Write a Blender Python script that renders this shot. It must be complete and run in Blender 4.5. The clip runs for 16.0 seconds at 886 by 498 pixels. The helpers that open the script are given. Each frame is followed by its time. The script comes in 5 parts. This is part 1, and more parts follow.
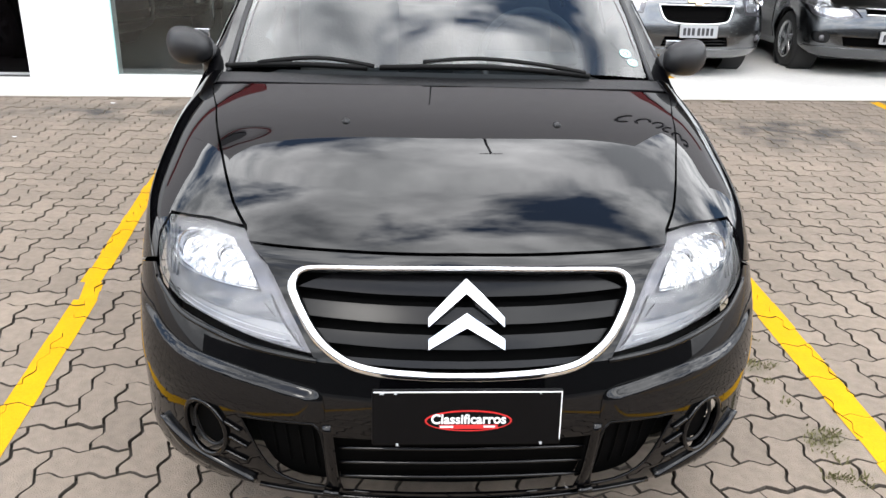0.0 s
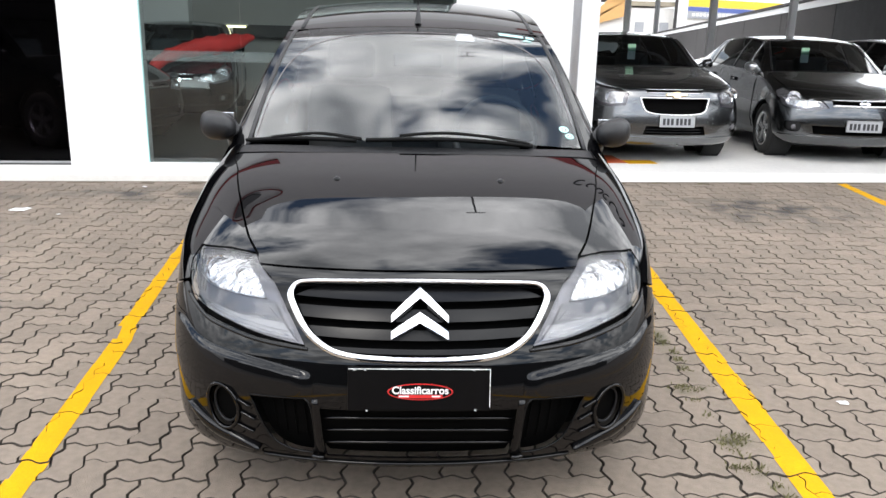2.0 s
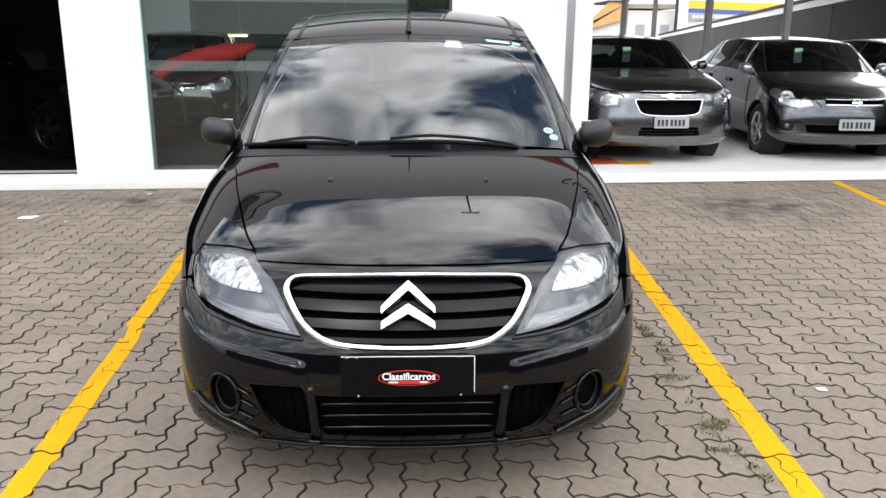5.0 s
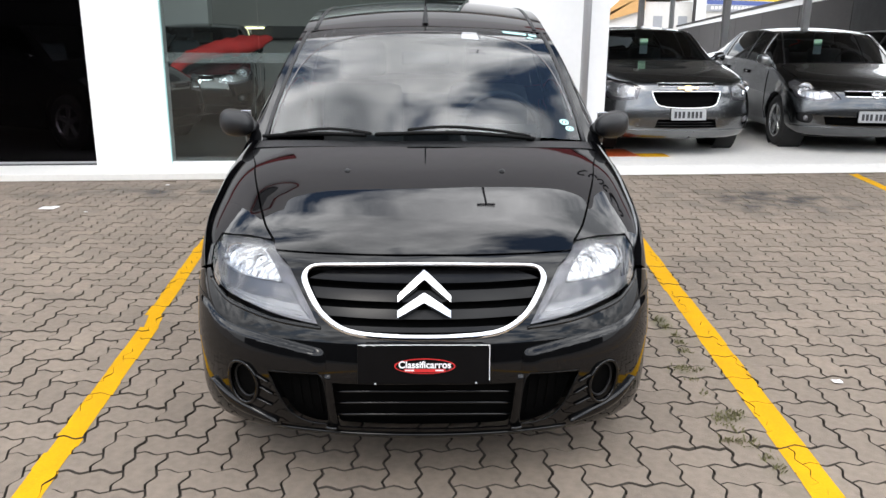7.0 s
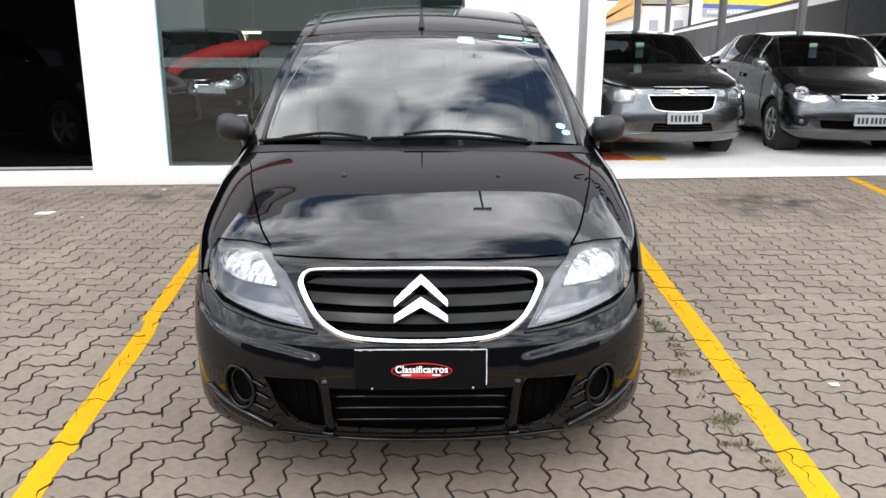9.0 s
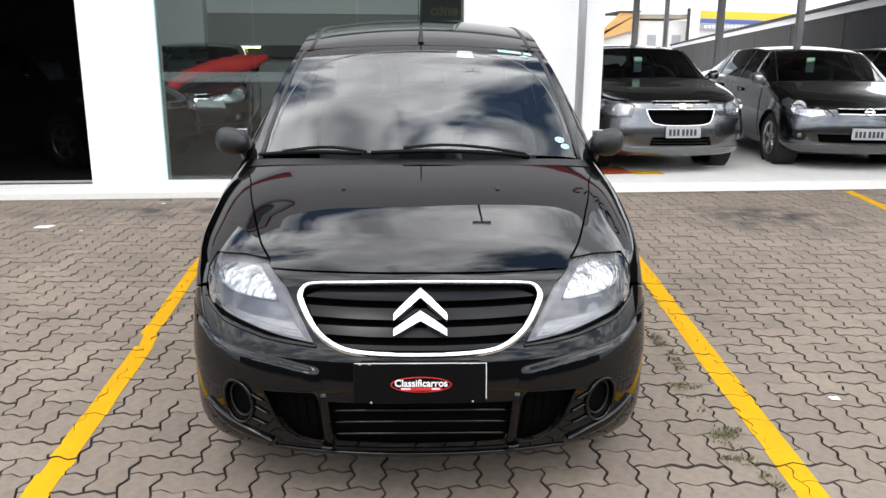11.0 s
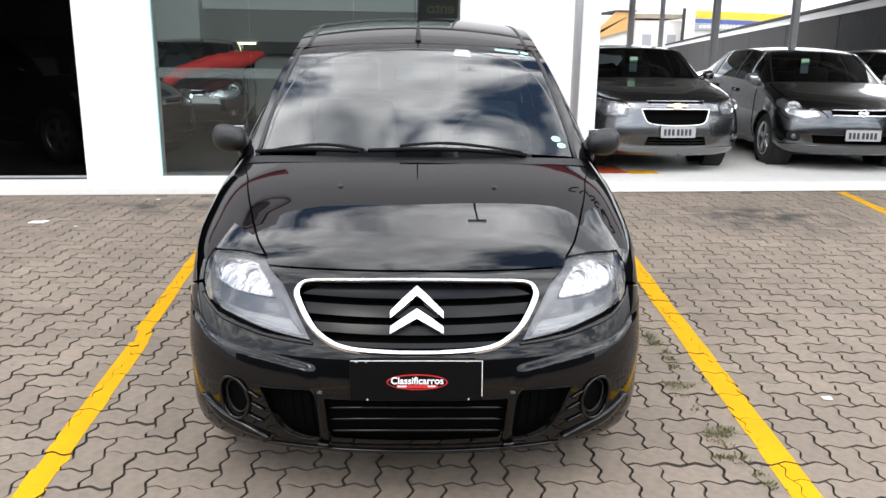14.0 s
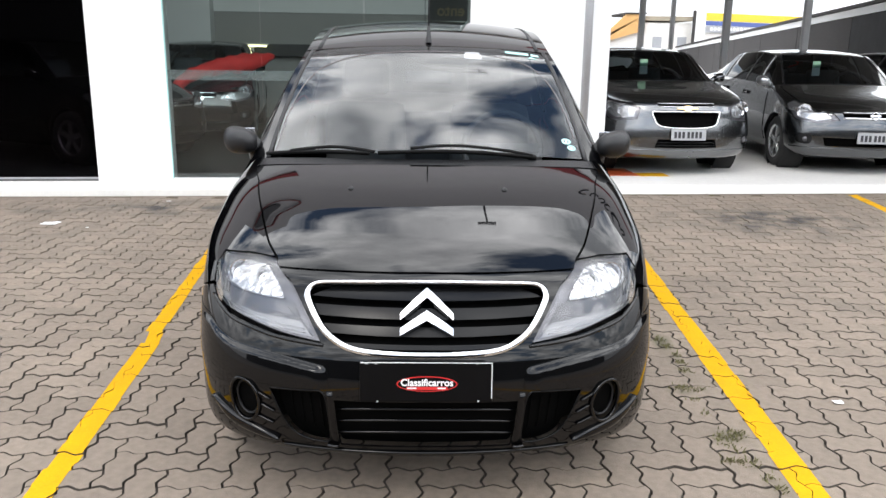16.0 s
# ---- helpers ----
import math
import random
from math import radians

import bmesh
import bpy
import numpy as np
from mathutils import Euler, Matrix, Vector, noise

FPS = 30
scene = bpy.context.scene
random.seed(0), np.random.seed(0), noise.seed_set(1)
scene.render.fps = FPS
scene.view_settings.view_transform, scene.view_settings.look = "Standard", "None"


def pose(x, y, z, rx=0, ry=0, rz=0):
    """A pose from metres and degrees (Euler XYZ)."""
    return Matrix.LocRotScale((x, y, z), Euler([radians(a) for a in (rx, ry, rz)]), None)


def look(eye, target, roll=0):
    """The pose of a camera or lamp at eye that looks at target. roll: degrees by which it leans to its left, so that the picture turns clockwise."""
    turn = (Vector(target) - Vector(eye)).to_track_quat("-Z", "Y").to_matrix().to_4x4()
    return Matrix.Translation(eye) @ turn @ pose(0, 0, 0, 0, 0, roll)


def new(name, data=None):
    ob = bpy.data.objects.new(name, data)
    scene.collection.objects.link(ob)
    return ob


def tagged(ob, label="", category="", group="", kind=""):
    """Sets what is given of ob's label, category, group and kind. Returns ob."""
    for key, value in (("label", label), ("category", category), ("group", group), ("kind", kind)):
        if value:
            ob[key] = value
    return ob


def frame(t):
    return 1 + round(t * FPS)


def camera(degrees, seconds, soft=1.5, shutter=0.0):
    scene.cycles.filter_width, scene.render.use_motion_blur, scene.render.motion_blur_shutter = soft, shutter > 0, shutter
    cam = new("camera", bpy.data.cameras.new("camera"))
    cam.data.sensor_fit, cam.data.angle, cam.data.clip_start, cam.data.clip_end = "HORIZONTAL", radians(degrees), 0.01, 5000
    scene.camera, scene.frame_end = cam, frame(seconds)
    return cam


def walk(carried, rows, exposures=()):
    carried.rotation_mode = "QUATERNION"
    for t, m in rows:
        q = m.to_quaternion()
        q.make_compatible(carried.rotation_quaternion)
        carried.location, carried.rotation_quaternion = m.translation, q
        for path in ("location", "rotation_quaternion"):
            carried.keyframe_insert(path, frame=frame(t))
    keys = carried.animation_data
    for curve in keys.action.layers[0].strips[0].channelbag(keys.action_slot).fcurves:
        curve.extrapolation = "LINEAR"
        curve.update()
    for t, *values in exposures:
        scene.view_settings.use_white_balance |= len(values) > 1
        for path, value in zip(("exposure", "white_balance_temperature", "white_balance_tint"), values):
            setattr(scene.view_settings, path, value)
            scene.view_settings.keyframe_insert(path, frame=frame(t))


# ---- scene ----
cam = camera(58.0, 16.0)
PATH = [
    (0, (-0.167, -1.458, 1.446), (-0.033, 0.391, 0.697), 2.0),
    (0.5, (-0.208, -1.81, 1.462), (0.028, 0.062, 0.797), 3.0),
    (1, (-0.136, -1.956, 1.466), (0.104, -0.064, 0.866), 3.2),
    (1.5, (-0.033, -2.027, 1.451), (0.055, -0.116, 0.867), 3.1),
    (2, (-0.042, -2.091, 1.462), (0.05, -0.164, 0.932), 1.4),
    (2.5, (-0.003, -2.141, 1.465), (0.078, -0.211, 0.948), 1.2),
    (3, (0.075, -2.201, 1.46), (0.147, -0.271, 0.94), 2.0),
    (3.5, (0.047, -2.245, 1.476), (0.116, -0.307, 0.986), 0.5),
    (4, (0.02, -2.232, 1.471), (0.105, -0.301, 0.957), 0.4),
    (6.5, (0.007, -2.264, 1.469), (0.058, -0.334, 0.948), 0.5),
    (7, (0.007, -2.267, 1.469), (0.048, -0.341, 0.933), 0.4),
    (7.5, (0.005, -2.266, 1.467), (0.048, -0.339, 0.935), 0.3),
    (8, (0.008, -2.265, 1.468), (0.055, -0.337, 0.94), 0.3),
    (8.5, (0.009, -2.264, 1.469), (0.057, -0.336, 0.939), 0.3),
    (11, (0.007, -2.264, 1.468), (0.058, -0.326, 0.975), 0.3),
    (11.5, (0.011, -2.267, 1.468), (0.086, -0.331, 0.974), 0.6),
    (12, (0.008, -2.272, 1.469), (0.08, -0.336, 0.975), 0.4),
    (12.5, (0.001, -2.278, 1.472), (0.051, -0.341, 0.975), 0.5),
    (13, (-0.007, -2.273, 1.475), (0.027, -0.337, 0.975), 0.7),
    (13.5, (-0.003, -2.277, 1.475), (0.045, -0.336, 0.994), 0.7),
    (14, (-0.002, -2.272, 1.471), (0.064, -0.336, 0.973), 0.8),
    (14.5, (-0.002, -2.272, 1.469), (0.059, -0.337, 0.965), 0.7),
    (15, (-0.001, -2.269, 1.469), (0.053, -0.336, 0.959), 0.6),
    (15.5, (-0.005, -2.271, 1.472), (0.048, -0.333, 0.981), 1.0),
    (16, (-0.005, -2.276, 1.472), (0.038, -0.338, 0.979), 0.8),
]
walk(cam, [(t, look(eye, target, roll)) for t, eye, target, roll in PATH], exposures=((0, 0.36), (1.0, 0.30), (2.0, 0.12), (3.0, 0.08), (4.2, 0.06), (6.4, -0.08), (7.3, -0.08), (8.0, 0.06), (8.7, 0.06), (10.9, -0.05), (11.9, -0.05), (12.6, 0.06), (16, 0.07)))
# ---- light ----
SUN_ELEV, SUN_AZ = 52.0, 205.0          # azimuth clockwise from +y
world = bpy.data.worlds.new("sky")
scene.world = world
world.use_nodes = True
wn, wl = world.node_tree.nodes, world.node_tree.links
wn.clear()
w_out = wn.new("ShaderNodeOutputWorld")
w_bg = wn.new("ShaderNodeBackground")
w_sky = wn.new("ShaderNodeTexSky")
w_sky.sky_type, w_sky.sun_disc = "NISHITA", False
w_sky.sun_elevation, w_sky.sun_rotation = radians(SUN_ELEV), radians(SUN_AZ)
w_tc = wn.new("ShaderNodeTexCoord")
w_up = wn.new("ShaderNodeSeparateXYZ")           # clouds lie in one flat layer: the way up to it, by its height
w_den = wn.new("ShaderNodeMath")
w_den.operation, w_den.inputs[1].default_value = "ADD", 0.18
w_inv = wn.new("ShaderNodeMath")
w_inv.operation, w_inv.inputs[0].default_value = "DIVIDE", 1.0
w_flat = wn.new("ShaderNodeVectorMath")
w_flat.operation = "SCALE"
wl.new(w_tc.outputs["Generated"], w_up.inputs[0])
wl.new(w_up.outputs["Z"], w_den.inputs[0])
wl.new(w_den.outputs[0], w_inv.inputs[1])
wl.new(w_tc.outputs["Generated"], w_flat.inputs[0])
wl.new(w_inv.outputs[0], w_flat.inputs["Scale"])
w_map = wn.new("ShaderNodeMapping")
w_map.inputs["Scale"].default_value = (2.0, 4.6, 0.0)
w_map.inputs["Location"].default_value = (7.7, 1.3, 0.62)
w_n1 = wn.new("ShaderNodeTexNoise")      # where the clouds are
w_n1.inputs["Scale"].default_value, w_n1.inputs["Detail"].default_value, w_n1.inputs["Roughness"].default_value = 1.0, 7.0, 0.55
w_n1.inputs["Distortion"].default_value = 0.35
w_r1 = wn.new("ShaderNodeValToRGB")
w_r1.color_ramp.elements[0].position, w_r1.color_ramp.elements[1].position = 0.41, 0.52
w_n2 = wn.new("ShaderNodeTexNoise")      # how bright they are
w_n2.inputs["Scale"].default_value, w_n2.inputs["Detail"].default_value, w_n2.inputs["Roughness"].default_value = 1.15, 8.0, 0.58
w_r2 = wn.new("ShaderNodeValToRGB")
w_r2.color_ramp.elements[0].position, w_r2.color_ramp.elements[0].color = 0.38, (9.0, 9.4, 10.0, 1)
w_r2.color_ramp.elements[1].position, w_r2.color_ramp.elements[1].color = 0.66, (35.5, 35.8, 36.2, 1)
w_mix = wn.new("ShaderNodeMix")
w_mix.data_type = "RGBA"
wl.new(w_flat.outputs[0], w_map.inputs["Vector"])
for n in (w_n1, w_n2):
    wl.new(w_map.outputs["Vector"], n.inputs["Vector"])
wl.new(w_n1.outputs["Fac"], w_r1.inputs["Fac"])
wl.new(w_n2.outputs["Fac"], w_r2.inputs["Fac"])
wl.new(w_r1.outputs["Color"], w_mix.inputs["Factor"])
w_lift = wn.new("ShaderNodeVectorMath")          # thin veil over the blue gaps
w_lift.operation = "MULTIPLY"
w_lift.inputs[1].default_value = (2.3, 2.35, 2.3)
wl.new(w_sky.outputs["Color"], w_lift.inputs[0])
wl.new(w_lift.outputs[0], w_mix.inputs[6])
w_dot = wn.new("ShaderNodeVectorMath")           # clouds made brighter away from the sun, to lift the bonnet's reflections
w_dot.operation = "DOT_PRODUCT"
w_dot.inputs[1].default_value = (math.sin(radians(SUN_AZ)) * math.cos(radians(SUN_ELEV)), math.cos(radians(SUN_AZ)) * math.cos(radians(SUN_ELEV)), math.sin(radians(SUN_ELEV)))
wl.new(w_tc.outputs["Generated"], w_dot.inputs[0])
w_gl = wn.new("ShaderNodeMapRange")
w_gl.inputs["From Min"].default_value, w_gl.inputs["From Max"].default_value = 0.35, 0.95
w_gl.inputs["To Min"].default_value, w_gl.inputs["To Max"].default_value = 1.75, 1.2
wl.new(w_dot.outputs["Value"], w_gl.inputs["Value"])
w_cl = wn.new("ShaderNodeVectorMath")
w_cl.operation = "SCALE"
wl.new(w_r2.outputs["Color"], w_cl.inputs[0])
wl.new(w_gl.outputs[0], w_cl.inputs["Scale"])
wl.new(w_cl.outputs[0], w_mix.inputs[7])
w_sep = wn.new("ShaderNodeSeparateXYZ")          # bright haze towards the horizon
wl.new(w_tc.outputs["Generated"], w_sep.inputs[0])
w_hr = wn.new("ShaderNodeMapRange")
w_hr.inputs["From Min"].default_value, w_hr.inputs["From Max"].default_value = 0.42, 0.03
wl.new(w_sep.outputs["Z"], w_hr.inputs["Value"])
w_haze = wn.new("ShaderNodeMix")
w_haze.data_type = "RGBA"
wl.new(w_hr.outputs[0], w_haze.inputs["Factor"])
wl.new(w_mix.outputs[2], w_haze.inputs[6])
w_haze.inputs[7].default_value = (9.3, 9.5, 9.9, 1)
wl.new(w_haze.outputs[2], w_bg.inputs["Color"])
w_bg.inputs["Strength"].default_value = 0.135
wl.new(w_bg.outputs["Background"], w_out.inputs["Surface"])

sun = new("sun", bpy.data.lights.new("sun", "SUN"))
sun.data.energy, sun.data.angle, sun.data.color = 0.6, radians(14), (1.0, 0.96, 0.9)
_a, _e = radians(SUN_AZ), radians(SUN_ELEV)
sun.matrix_world = look((0, 0, 20), (-math.sin(_a) * math.cos(_e), -math.cos(_a) * math.cos(_e), 20 - math.sin(_e)))


# ---- materials ----
def mat(name, color, rough=0.5, metal=0.0, vary=0.15, scale=8.0, bump=0.0, bscale=60.0, coat=0.0, spec=0.5, per_object=0.0, island=0.0, rvary=0.15):
    """A principled surface whose colour and gloss vary at two scales."""
    m = bpy.data.materials.new(name)
    m.use_nodes = True
    nt = m.node_tree
    p = nt.nodes["Principled BSDF"]
    p.inputs["Roughness"].default_value, p.inputs["Metallic"].default_value = rough, metal
    p.inputs["Coat Weight"].default_value, p.inputs["Specular IOR Level"].default_value = coat, spec
    p.inputs["Coat Roughness"].default_value = 0.02
    tc = nt.nodes.new("ShaderNodeTexCoord")
    n1, n2 = nt.nodes.new("ShaderNodeTexNoise"), nt.nodes.new("ShaderNodeTexNoise")
    for n, sc in ((n1, scale), (n2, scale * 11)):
        n.inputs["Scale"].default_value, n.inputs["Detail"].default_value = sc, 5.0
        nt.links.new(tc.outputs["Object"], n.inputs["Vector"])
    add = nt.nodes.new("ShaderNodeMath")
    add.operation = "ADD"
    nt.links.new(n1.outputs["Fac"], add.inputs[0])
    nt.links.new(n2.outputs["Fac"], add.inputs[1])
    rng = nt.nodes.new("ShaderNodeMapRange")
    rng.inputs["From Min"].default_value, rng.inputs["From Max"].default_value = 0.6, 1.4
    rng.inputs["To Min"].default_value, rng.inputs["To Max"].default_value = 1 - vary, 1 + vary
    nt.links.new(add.outputs[0], rng.inputs["Value"])
    val = rng.outputs[0]
    for amount, node, out in ((per_object, "ShaderNodeObjectInfo", "Random"), (island, "ShaderNodeNewGeometry", "Random Per Island")):
        if amount:
            g = nt.nodes.new(node)
            r2 = nt.nodes.new("ShaderNodeMapRange")
            r2.inputs["To Min"].default_value, r2.inputs["To Max"].default_value = 1 - amount, 1 + amount
            nt.links.new(g.outputs[out], r2.inputs["Value"])
            mu = nt.nodes.new("ShaderNodeMath")
            mu.operation = "MULTIPLY"
            nt.links.new(val, mu.inputs[0])
            nt.links.new(r2.outputs[0], mu.inputs[1])
            val = mu.outputs[0]
    vm = nt.nodes.new("ShaderNodeVectorMath")
    vm.operation = "SCALE"
    vm.inputs[0].default_value = color
    nt.links.new(val, vm.inputs["Scale"])
    nt.links.new(vm.outputs[0], p.inputs["Base Color"])
    rr = nt.nodes.new("ShaderNodeMapRange")
    rr.inputs["To Min"].default_value, rr.inputs["To Max"].default_value = max(rough * (1 - rvary), 0.0), min(rough * (1 + rvary), 1.0)
    nt.links.new(n1.outputs["Fac"], rr.inputs["Value"])
    nt.links.new(rr.outputs[0], p.inputs["Roughness"])
    if bump:
        n3, b = nt.nodes.new("ShaderNodeTexNoise"), nt.nodes.new("ShaderNodeBump")
        n3.inputs["Scale"].default_value, n3.inputs["Detail"].default_value = bscale, 6.0
        nt.links.new(tc.outputs["Object"], n3.inputs["Vector"])
        b.inputs["Strength"].default_value, b.inputs["Distance"].default_value = bump, 0.01
        nt.links.new(n3.outputs["Fac"], b.inputs["Height"])
        nt.links.new(b.outputs[0], p.inputs["Normal"])
    return m


def glass(name, tint=(0.9, 0.95, 0.95), rough=0.0, ior=1.5):
    """A thin pane: clear through, glossy by the angle."""
    m = bpy.data.materials.new(name)
    m.use_nodes = True
    nt = m.node_tree
    nt.nodes.clear()
    out, mix = nt.nodes.new("ShaderNodeOutputMaterial"), nt.nodes.new("ShaderNodeMixShader")
    tr, gl, fr = nt.nodes.new("ShaderNodeBsdfTransparent"), nt.nodes.new("ShaderNodeBsdfGlossy"), nt.nodes.new("ShaderNodeFresnel")
    tr.inputs["Color"].default_value = (*tint, 1)
    gl.inputs["Roughness"].default_value, fr.inputs["IOR"].default_value = rough, ior
    nt.links.new(fr.outputs[0], mix.inputs[0])
    nt.links.new(tr.outputs[0], mix.inputs[1])
    nt.links.new(gl.outputs[0], mix.inputs[2])
    nt.links.new(mix.outputs[0], out.inputs["Surface"])
    return m


def glow(name, color, strength):
    m = bpy.data.materials.new(name)
    m.use_nodes = True
    p = m.node_tree.nodes["Principled BSDF"]
    p.inputs["Emission Color"].default_value, p.inputs["Emission Strength"].default_value = (*color, 1), strength
    return m


M_BLACK = mat("black_car_paint", (0.0012, 0.0012, 0.0015), 0.02, vary=0.1, spec=0.36, rvary=0.3)
M_GREY = mat("grey_metallic_paint", (0.14, 0.145, 0.15), 0.26, 1.0, vary=0.06, scale=30, coat=1.0)
M_GREY2 = mat("mid_grey_metallic_paint", (0.082, 0.086, 0.09), 0.22, 1.0, vary=0.06, scale=30, coat=1.0)
M_WHITEP = mat("white_car_paint", (0.75, 0.75, 0.74), 0.25, vary=0.04, coat=1.0)
M_PLASTIC = mat("dark_plastic", (0.010, 0.010, 0.011), 0.38, spec=0.35, vary=0.2, scale=25, bump=0.15, bscale=400)
M_MESH = mat("grille_black", (0.0012, 0.0012, 0.0012), 0.8, vary=0.3, scale=40, spec=0.05)
M_SLAT = mat("satin_grille_slat", (0.003, 0.003, 0.0034), 0.22, vary=0.15, scale=20, spec=0.22)
M_WIPER = mat("matt_black_rubber", (0.004, 0.004, 0.004), 0.6, vary=0.2, scale=30, spec=0.12)
M_CHROME = mat("chrome", (0.80, 0.80, 0.81), 0.16, 1.0, vary=0.02)
M_SATIN = mat("satin_silver", (0.62, 0.63, 0.64), 0.3, 0.9, vary=0.05)
M_LAMP = mat("lamp_housing", (0.17, 0.165, 0.175), 0.3, 0.5, vary=0.45, scale=22)
M_BOWL = mat("bright_reflector", (0.78, 0.78, 0.79), 0.16, 0.8, vary=0.5, scale=34, bump=1.0, bscale=38)
M_LAMP2 = mat("ribbed_indicator", (0.15, 0.148, 0.156), 0.3, 0.4, vary=0.35, scale=16)
M_LAMP3 = mat("pale_lamp_band", (0.34, 0.335, 0.345), 0.3, 0.3, vary=0.25, scale=20)
M_BOWL2 = mat("smoked_reflector", (0.55, 0.55, 0.56), 0.25, 0.8, vary=0.5, scale=26, bump=0.6, bscale=40)
M_MIRROR = mat("mirror_reflector", (0.9, 0.9, 0.92), 0.05, 1.0, vary=0.03)
M_LENS = glass("lamp_lens", (0.93, 0.94, 0.95), 0.02, 1.45)
M_SCREEN = glass("windscreen_glass", (0.42, 0.52, 0.56), 0.0, 1.78)
M_SIDE = glass("side_glass", (0.07, 0.08, 0.08), 0.0, 1.32)
M_PANE = glass("shop_glass", (0.80, 0.86, 0.85), 0.0, 1.6)
# tint of the pane added to dim the garage
M_DIMPANE = glass("dimming_glass", (0.42, 0.40, 0.42), 0.0, 1.12)
M_TYRE = mat("tyre_rubber", (0.02, 0.02, 0.02), 0.8, vary=0.3, scale=30, bump=0.3)
M_RIM = mat("alloy_rim", (0.55, 0.56, 0.57), 0.25, 0.9, vary=0.1)
M_INNER = mat("cabin_fabric", (0.10, 0.105, 0.11), 0.9, vary=0.2, scale=20, bump=0.2)
M_DASH = mat("dashboard_plastic", (0.05, 0.05, 0.052), 0.7, vary=0.2, scale=20)
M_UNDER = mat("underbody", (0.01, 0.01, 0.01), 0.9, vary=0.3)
M_PLATE = mat("dark_plate", (0.0022, 0.002, 0.0022), 0.45, vary=0.2, scale=20, spec=0.1)
M_WPLATE = mat("pale_plate", (0.40, 0.41, 0.42), 0.4, vary=0.1, scale=30)
M_INK = mat("dark_ink", (0.03, 0.03, 0.035), 0.5)
M_RED = mat("red_print", (0.55, 0.02, 0.02), 0.4, vary=0.1)
M_WHITEINK = mat("white_print", (0.8, 0.8, 0.8), 0.5, vary=0.05)
M_TEAL = mat("teal_sticker", (0.35, 0.6, 0.58), 0.5, vary=0.1)
M_GREENPAPER = mat("green_paper", (0.35, 0.6, 0.4), 0.7, vary=0.15, scale=40)
M_PALEPAPER = mat("pale_paper", (0.75, 0.8, 0.76), 0.7, vary=0.1, scale=40)
M_GOLD = mat("gold_emblem", (0.72, 0.58, 0.34), 0.25, 0.9, vary=0.05)
M_AMBER = mat("rust_red_paint", (0.36, 0.06, 0.015), 0.5, vary=0.4, scale=4)
M_TAIL = mat("red_lens", (0.4, 0.01, 0.01), 0.15, vary=0.05, coat=1.0)


# ---- mesh helpers ----
def part(name, bm, material, parent=None, label="", smooth=False, normals=None):
    """Links a bmesh as one mesh object, under a thing or a part."""
    me = bpy.data.meshes.new(name)
    bm.to_mesh(me)
    bm.free()
    me.materials.append(material)
    if smooth:
        me.polygons.foreach_set("use_smooth", [True] * len(me.polygons))
    if normals is not None:
        me.normals_split_custom_set_from_vertices(normals)
    ob = new(name, me)
    if parent is not None:
        ob.parent = parent
    if label:
        ob["label"] = label
    return ob


def thing(name, m, label, category, group="", kind=""):
    ob = new(name)
    ob.empty_display_size = 0.1
    ob.matrix_world = m
    return tagged(ob, label, category, group, kind)


def add_box(bm, x0, y0, z0, x1, y1, z1, m=None, bevel=0.0):
    t = bmesh.new()
    bmesh.ops.create_cube(t, size=1.0)
    for v in t.verts:
        v.co = Vector(((x0 + x1) / 2 + v.co.x * (x1 - x0), (y0 + y1) / 2 + v.co.y * (y1 - y0), (z0 + z1) / 2 + v.co.z * (z1 - z0)))
    if bevel:
        bmesh.ops.bevel(t, geom=t.edges[:], offset=bevel, segments=2, affect="EDGES", profile=0.6)
    if m is not None:
        bmesh.ops.transform(t, matrix=m, verts=t.verts[:])
    me = bpy.data.meshes.new("tmp")
    t.to_mesh(me)
    t.free()
    bm.from_mesh(me)
    bpy.data.meshes.remove(me)
    return bm


def box(x0, y0, z0, x1, y1, z1, m=None, bevel=0.0):
    return add_box(bmesh.new(), x0, y0, z0, x1, y1, z1, m, bevel)


def lathe(profile, segs=32, m=None, bm=None, caps=False):
    """Turns (radius, height) points round the z axis."""
    bm = bm or bmesh.new()
    rings = []
    for r, h in profile:
        ring = []
        for i in range(segs):
            a = 2 * math.pi * i / segs
            v = Vector((r * math.cos(a), r * math.sin(a), h))
            ring.append(bm.verts.new(m @ v if m is not None else v))
        rings.append(ring)
    for a, b in zip(rings, rings[1:]):
        for i in range(segs):
            j = (i + 1) % segs
            bm.faces.new((a[i], a[j], b[j], b[i]))
    for ring in (rings[0], rings[-1]) if caps else ():
        if (ring[0].co - ring[segs // 2].co).length > 1e-4:
            bm.faces.new(ring)
    bmesh.ops.recalc_face_normals(bm, faces=bm.faces[:])
    return bm


def tube(points, r, segs=8, bm=None):
    """A round bar along points; r is one radius or one for each point."""
    bm = bm or bmesh.new()
    pts = [Vector(p) for p in points]
    rr = r if isinstance(r, (list, tuple)) else [r] * len(pts)
    rings = []
    for i, p in enumerate(pts):
        d = (pts[min(i + 1, len(pts) - 1)] - pts[max(i - 1, 0)]).normalized()
        q = d.to_track_quat("Z", "Y").to_matrix()
        rings.append([bm.verts.new(p + q @ Vector((rr[i] * math.cos(2 * math.pi * k / segs), rr[i] * math.sin(2 * math.pi * k / segs), 0))) for k in range(segs)])
    for a, b in zip(rings, rings[1:]):
        for k in range(segs):
            j = (k + 1) % segs
            bm.faces.new((a[k], a[j], b[j], b[k]))
    bm.faces.new(rings[0])
    bm.faces.new(rings[-1])
    bmesh.ops.recalc_face_normals(bm, faces=bm.faces[:])
    return bm


